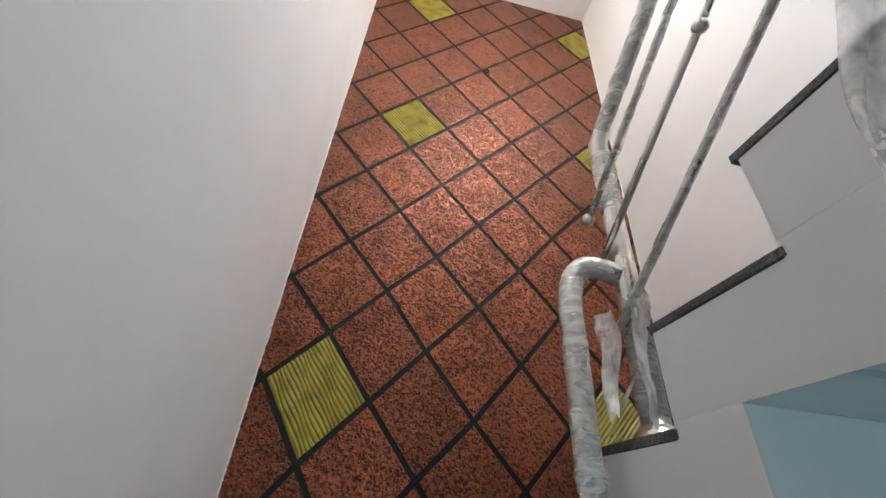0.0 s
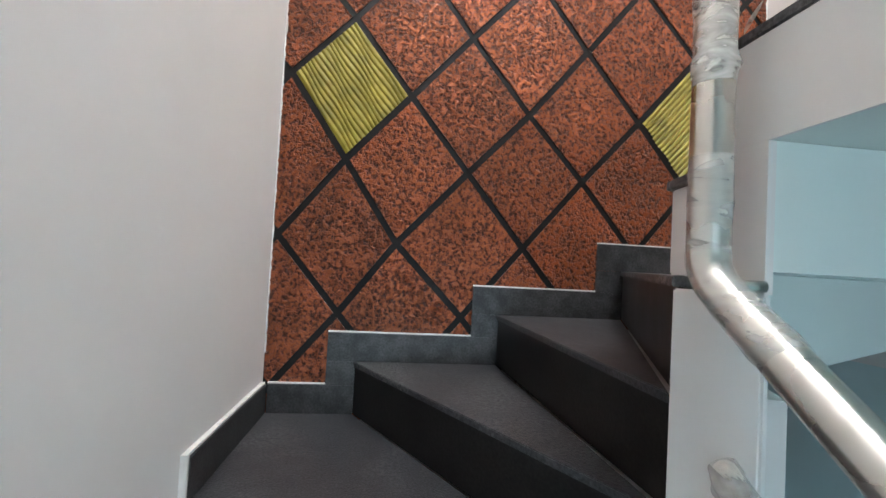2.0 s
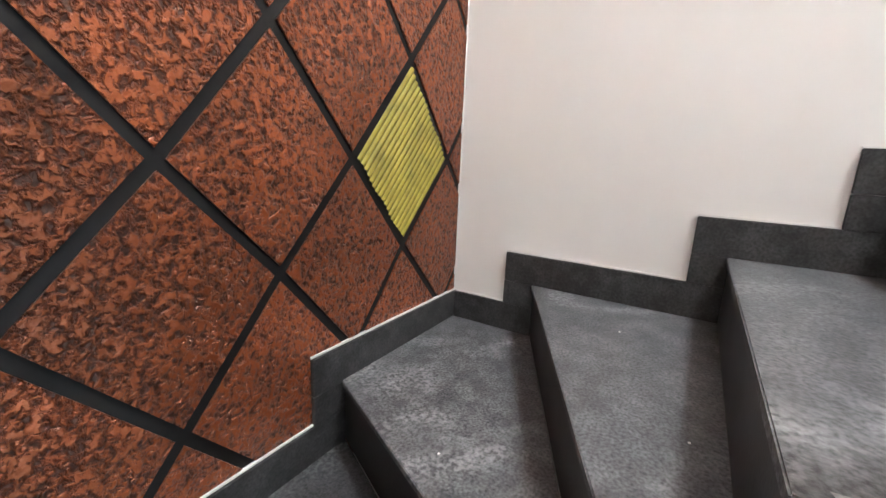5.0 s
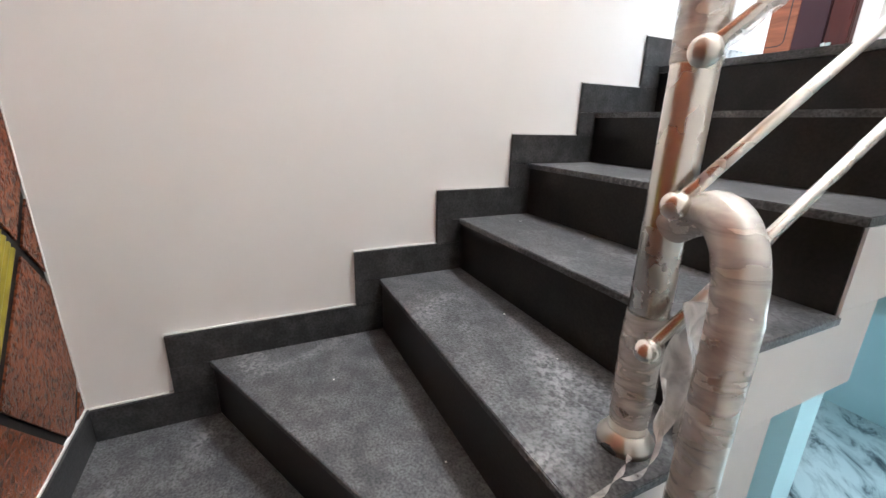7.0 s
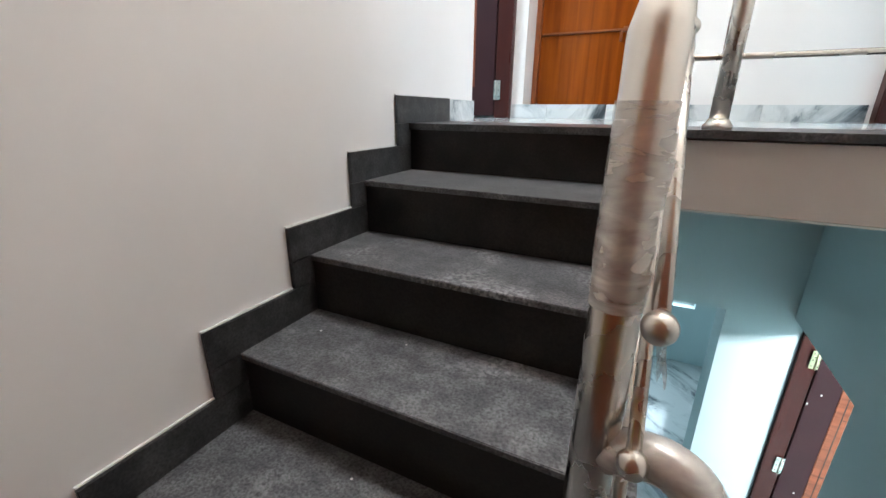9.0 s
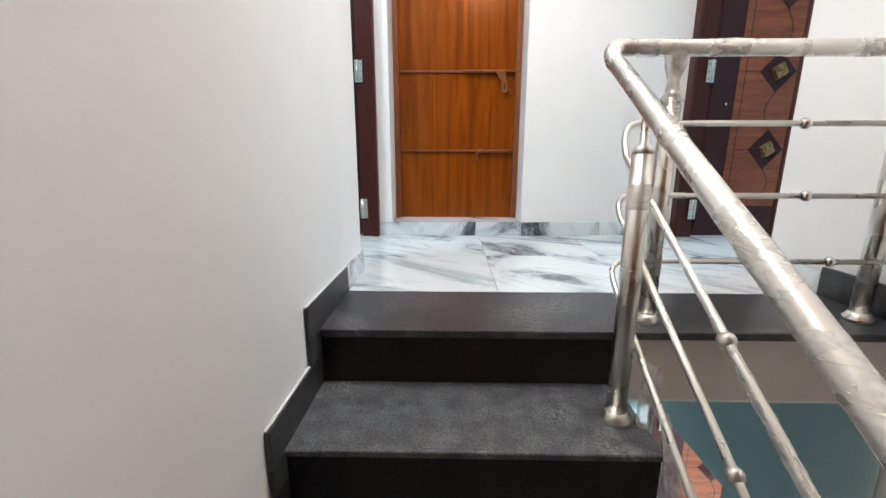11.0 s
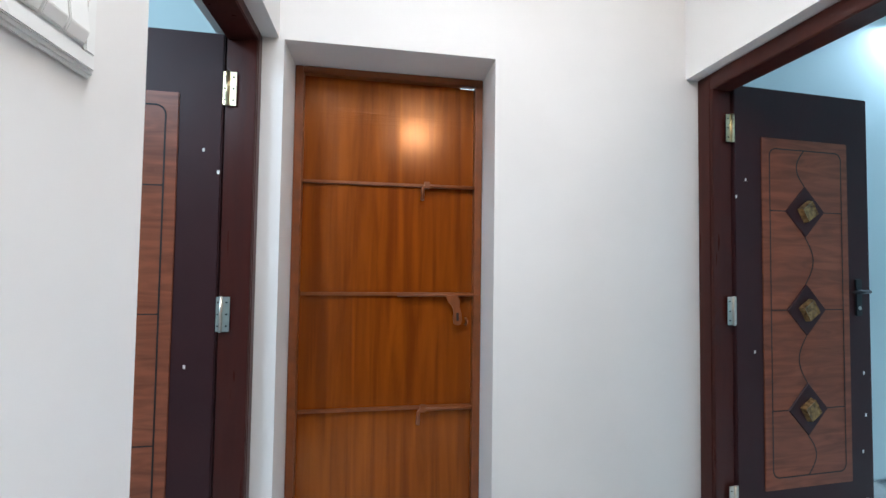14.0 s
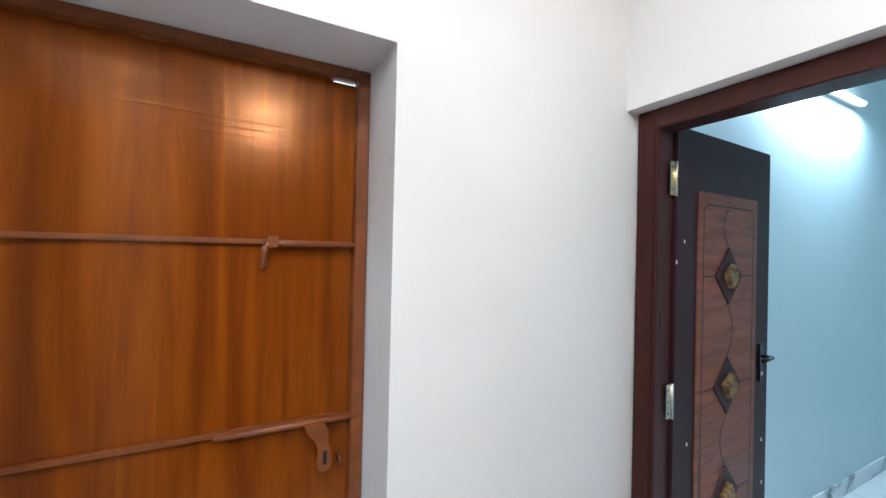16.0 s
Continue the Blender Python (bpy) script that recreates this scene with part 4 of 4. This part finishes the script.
    for z, mt in ((1.845, HINGE), (1.02, NICKEL), (0.19, NICKEL)):
        q = hinge_x - way * 0.016
        bm = boxes((min(q - way * 0.03, q + way * 0.016), max(q - way * 0.03, q + way * 0.016), y + 0.0005, y + 0.0035, z0 + z - 0.07, z0 + z + 0.055))
        hg = part("hinge", bm, mt, d, "butt hinge")
        part("hinge_pin", tube(bmesh.new(), [(q, y + 0.006, z0 + z - 0.072), (q, y + 0.006, z0 + z + 0.057)], 0.006, 10), mt, hg)
        bm = bmesh.new()
        for dz in (-0.05, -0.008, 0.035):
            for dx in (-0.02, 0.009):
                tube(bm, [(q + way * dx, y + 0.0035, z0 + z + dz), (q + way * dx, y + 0.0048, z0 + z + dz)], 0.0035, 8)
        part("screws", bm, BLACKMETAL, hg)
    return d


fr = door_frame("door_frame", -0.168, -0.058, YS + 0.003, DOOR_NEAR - 0.003, LAND, HEADR - 0.002, "dark red-brown timber door frame in the landing wall", 0.072)
dr = panel_door("panel_door", -0.170, -1, -3.439, LAND, "dark maroon open door with brown carved panel and bronze studs")
door_frame("door_frame", W + 0.06, W + 0.172, YD + 0.003, DOOR_NEAR - 0.003, LAND, HEAD - 0.002, "dark red-brown timber door frame beside the stairs")
dl = panel_door("panel_door", W + 0.177, 1, YD + 0.054, LAND, "dark maroon open door with brown carved panel beside the stairs")
copy_thing(fr, pose(0, 0, -STOREY))
copy_thing(dr, pose(0, 0, -STOREY))
dr.matrix_world = pose(-0.17, -3.439, 0, 0, 0, 2.8) @ pose(0.17, 3.439, 0)   # opened a little past square

# orange steel door
od = thing("steel_door", "orange-brown wood-grained steel door, shut and bolted", "door")
YO = YD - 0.218
fx0, fx1, fz0, fz1 = OX0 + 0.002, OX1 - 0.002, SILL + 0.001, 3.672
fw = 0.036
for a, b in ((fx0, fx0 + fw), (fx1 - fw, fx1)):
    part("frame_post", boxes((a, b, YO - 0.03, YO + 0.014, fz0, fz1)), ORANGEBAR, od, "brown painted angle frame", bevel=0.003)
part("frame_head", boxes((fx0 + fw, fx1 - fw, YO - 0.03, YO + 0.014, fz1 - 0.031, fz1)), ORANGEBAR, od, "brown painted angle frame", bevel=0.003)
part("sheet", boxes((fx0 + fw + 0.065, fx1 - fw + 0.004, YO - 0.026, YO - 0.02, SILL + 0.0004, fz1 - 0.029), (fx0 + fw - 0.004, fx0 + fw + 0.065, YO - 0.026, YO - 0.02, SILL + 0.0004, fz1 - 0.0355)), ORANGE, od, "glossy grained orange sheet")
bars = (3.165, 2.667, 2.155)
for z in bars:
    part("cross_bar", boxes((fx0 + fw, fx1 - fw, YO - 0.019, YO - 0.004, z - 0.007, z + 0.007)), ORANGEBAR, od, bevel=0.002)
for z, x1 in ((3.165, 1.21), (2.155, 1.215)):
    b = part("bolt", tube(bmesh.new(), [(fx0 + 0.01, YO + 0.006, z - 0.004), (x1, YO + 0.006, z - 0.004), (x1 + 0.012, YO + 0.008, z - 0.014), (x1 + 0.014, YO + 0.008, z - 0.07)], 0.008, 10), ORANGEBAR, od, "sliding bolt with a bent handle")
    part("bolt_guide", boxes((x1 - 0.02, x1 + 0.004, YO - 0.004, YO + 0.016, z - 0.015, z + 0.015)), ORANGEBAR, b)
b = part("main_bolt", tube(bmesh.new(), [(fx0 + 0.005, YO + 0.006, 2.665), (1.33, YO + 0.006, 2.665)], 0.009, 10), ORANGEBAR, od, "long sliding bolt")
bm = bmesh.new()
hs = [(1.112, 2.662), (1.058, 2.664), (1.046, 2.64), (1.047, 2.61), (1.038, 2.585), (1.035, 2.55), (1.041, 2.532), (1.057, 2.527), (1.072, 2.534), (1.077, 2.56), (1.074, 2.59), (1.082, 2.615), (1.098, 2.63)]
lo_ = [bm.verts.new((x, YO + 0.0165, z)) for x, z in hs]
hi_ = [bm.verts.new((x, YO + 0.0215, z)) for x, z in hs]
bm.faces.new(hi_), bm.faces.new(lo_[::-1])
for i in range(len(hs)):
    bm.faces.new((lo_[i], lo_[(i + 1) % len(hs)], hi_[(i + 1) % len(hs)], hi_[i]))
part("hasp", bm, ORANGEBAR, b, "curved padlock hasp")
part("slot", boxes((1.050, 1.061, YO + 0.0215, YO + 0.0225, 2.548, 2.585)), GROOVE, b)
part("staple", tube(bmesh.new(), arc((1.01, YO - 0.018, 2.555), (1.01, YO + 0.04, 2.545), (1.01, YO - 0.018, 2.525), 8), 0.005, 8), ORANGEBAR, od)
structure("door_outside", boxes((0.7, 2.0, YD - 0.75, YD - 0.7, LAND, TOP)), DAY, "bright daylight behind the steel door", "backdrop")

rg = thing("wall_ring", "small dark cable ring on the copper tiles", "ring")
part("ring", tube(bmesh.new(), [(0.9 + 0.02 * math.cos(radians(a)), -0.011, 3.52 + 0.02 * math.sin(radians(a))) for a in range(0, 361, 30)], 0.006, 8, cap=False), BLACKMETAL, rg)

# switch board on the outer wall
sb = thing("switch_board", "white plastic switch board with a row of switches", "switch board")
s0, s1, sz = -2.446, -2.17, 3.053
part("plate", boxes((W - 0.011, W, s0, s1, sz, sz + 0.155)), PLASTIC, sb, bevel=0.004)
part("cover_frame", boxes((W - 0.016, W - 0.0112, s0 + 0.008, s1 - 0.008, sz + 0.008, sz + 0.028), (W - 0.016, W - 0.0112, s0 + 0.008, s1 - 0.008, sz + 0.127, sz + 0.147), (W - 0.016, W - 0.0112, s0 + 0.008, s0 + 0.026, sz + 0.0285, sz + 0.1265), (W - 0.016, W - 0.0112, s1 - 0.026, s1 - 0.008, sz + 0.0285, sz + 0.1265)), PLASTIC, sb, "raised white cover frame", bevel=0.0015)
for i in range(6):
    y = s0 + 0.029 + i * 0.0365
    bm = bmesh.new()
    prof = [(W - 0.0112, 0.034), (W - 0.017, 0.034), (W - 0.0225, 0.05), (W - 0.0195, 0.078), (W - 0.0165, 0.105), (W - 0.016, 0.121), (W - 0.0112, 0.121)]
    ends = [[bm.verts.new((x, yy, sz + z)) for x, z in prof] for yy in (y, y + 0.033)]
    bm.faces.new(ends[0]), bm.faces.new(ends[1][::-1])
    for j in range(len(prof)):
        bm.faces.new((ends[0][j], ends[1][j], ends[1][(j + 1) % len(prof)], ends[0][(j + 1) % len(prof)]))
    part("switch", bm, PLASTIC, sb, "glossy white rocker", bevel=0.001)

# lamps
bl = thing("ceiling_bulb", "warm bulb on a cord from the stair's ceiling", "lamp")
part("cord", tube(bmesh.new(), [(1.08, -1.66, TOP), (1.08, -1.66, 4.21)], 0.004, 8), BLACKMETAL, bl)
part("holder", tube(bmesh.new(), [(1.08, -1.66, 4.21), (1.08, -1.66, 4.15)], 0.018, 12), BLACKMETAL, bl)
tl = thing("tube_light", "white tube light on the bedroom wall", "lamp")
part("batten", boxes((-2.45, -1.35, RW + 0.001, RW + 0.03, 4.18, 4.22)), PLASTIC, tl, bevel=0.003)
part("tube", tube(bmesh.new(), [(-2.42, RW + 0.045, 4.2), (-1.38, RW + 0.045, 4.2)], 0.014, 12), TUBE, tl)
# kerb and pane only dress the added roof opening, out of view
rl = structure("roof_light", boxes((0.70, 0.75, -2.45, -1.67, TOP + 0.151, TOP + 0.3), (1.75, 1.8, -2.45, -1.67, TOP + 0.151, TOP + 0.3), (0.75, 1.75, -1.72, -1.67, TOP + 0.151, TOP + 0.3), (0.75, 1.75, -2.45, -2.4, TOP + 0.151, TOP + 0.3)), CEIL, "white kerb of an added, unseen roof opening", "roof light")
part("pane", boxes((0.70, 1.8, -2.45, -1.67, TOP + 0.301, TOP + 0.307)), GLASS, rl).visible_shadow = False

# window of the hall below
wi = structure("window_1", boxes((0.1, 0.14, YH - 0.14, YH - 0.1, -0.8, 0.45), (1.01, 1.05, YH - 0.14, YH - 0.1, -0.8, 0.45), (0.555, 0.595, YH - 0.14, YH - 0.1, -0.8, 0.45), (0.14, 1.01, YH - 0.14, YH - 0.1, -0.8, -0.76)), PLASTIC, "white framed window with horizontal bars", "window")
for i in range(9):
    part("bar", boxes((0.14, 1.01, YH - 0.09, YH - 0.08, -0.7 + i * 0.12, -0.688 + i * 0.12)), PLASTIC, wi)

# ragged plaster lines where the white walls meet the tiles
for x0, way in ((-0.0115, 1), (W - 0.0005, -1)):
    g = random.Random(5)
    bm, rows = bmesh.new(), []
    for i in range(420):
        z = 0.2 + i * 0.0105
        wd = 0.003 + 0.006 * max(0, noise.noise(Vector((z * 14, way, 0)))) + 0.003 * g.random()
        rows.append((bm.verts.new((x0, -0.0075, z)), bm.verts.new((x0 + way * wd, -0.0068, z))))
    for a, b in zip(rows, rows[1:]):
        bm.faces.new((a[0], a[1], b[1], b[0]))
    structure("trim", bm, IVORY, "ragged white plaster edge beside the copper tiles", "trim")

# ---------------------------------------------------------------- tiles of the far wall
TX0, DX = 0.22, 0.2142
# the joints were drawn by hand: some crossings stray
STRAY = {(2, 1): (-0.006, -0.024), (4, 1): (0.002, -0.027), (3, 2): (0.011, -0.013), (2, 3): (0.003, -0.01), (4, 3): (0.013, -0.01), (3, 0): (0.003, -0.028), (1, -2): (-0.028, -0.009), (-1, 0): (0.012, 0.045), (0, 1): (0.004, 0.002), (0, -1): (-0.004, 0.016), (5, 0): (0, -0.018), (7, 0): (0.007, -0.014), (6, 1): (0.012, -0.009), (6, -1): (-0.012, -0.005)}


def crossing(n, k):
    dx, dz = STRAY.get((n, k), (0, 0))
    return TX0 + n * DX + dx, (1.115 + 0.258 * k if k < 2 else 1.373 + 0.2385 * (k - 1)) + dz


LIMES = {(0, 0), (6, 0), (1, 7), (7, 7), (1, 13), (7, 13)}
far_wall = bpy.data.objects["wall_far"]


def clip(poly, axis, limit, keep_less):
    out = []
    for p, q in zip(poly, poly[1:] + poly[:1]):
        pin, qin = (p[axis] <= limit) == keep_less, (q[axis] <= limit) == keep_less
        if pin:
            out.append(p)
        if pin != qin:
            s = (limit - p[axis]) / (q[axis] - p[axis])
            out.append((p[0] + (q[0] - p[0]) * s, p[1] + (q[1] - p[1]) * s))
    return out


for n in range(-1, 10):
    for k in range(-6, 16):
        if (n + k) % 2:
            continue
        quad = [crossing(n + 1, k), crossing(n, k + 1), crossing(n - 1, k), crossing(n, k - 1)]
        cx, cz = sum(p[0] for p in quad) / 4, sum(p[1] for p in quad) / 4
        poly = [(cx + (x - cx) * 0.93, cz + (z - cz) * 0.93) for x, z in quad]
        R, T, L, B = [Vector((p[0], 0, p[1])) for p in poly]
        for axis, lim, less in ((0, -0.009, False), (0, W - 0.003, True), (1, -0.1, False), (1, TOP - 0.004, True)):
            poly = clip(poly, axis, lim, less) if poly else poly
        if len(poly) < 3:
            continue
        bm = bmesh.new()
        if (n, k) in LIMES:
            m, rows = 17, []
            g = random.Random(n * 50 + k)
            for i in range(m * 4 + 1):
                u = i / (m * 4)
                d = -0.003 - 0.005 * abs(math.sin(math.pi * m * u))
                row = []
                for j in range(11):
                    v = j / 10
                    w = 0 if i in (0, m * 4) else 0.0022 * math.sin(v * 9 + (i // 4) * 0.9) + 0.001 * g.random()
                    if n < 4:      # ribs run down to the right
                        p = (L * (1 - u) + T * u) * (1 - v) + (B * (1 - u) + R * u) * v
                    else:          # ribs run up to the right
                        p = (L * (1 - u) + B * u) * (1 - v) + (T * (1 - u) + R * u) * v
                    row.append(bm.verts.new((min(max(p.x + w, -0.009), W - 0.003), d, min(p.z + w, TOP - 0.004))))
                rows.append(row)
            for a, b in zip(rows, rows[1:]):
                for j in range(10):
                    bm.faces.new((a[j], a[j + 1], b[j + 1], b[j]))
            part("lime_tile", bm, LIME, far_wall, "lime green ribbed tile")
        else:
            f = [bm.verts.new((x, -0.005, z)) for x, z in poly]
            o = [bm.verts.new((x, -0.0005, z)) for x, z in poly]
            bm.faces.new(f)
            for i in range(len(poly)):
                bm.faces.new((o[i], o[(i + 1) % len(poly)], f[(i + 1) % len(poly)], f[i]))
            part("tile", bm, COPPER, far_wall)
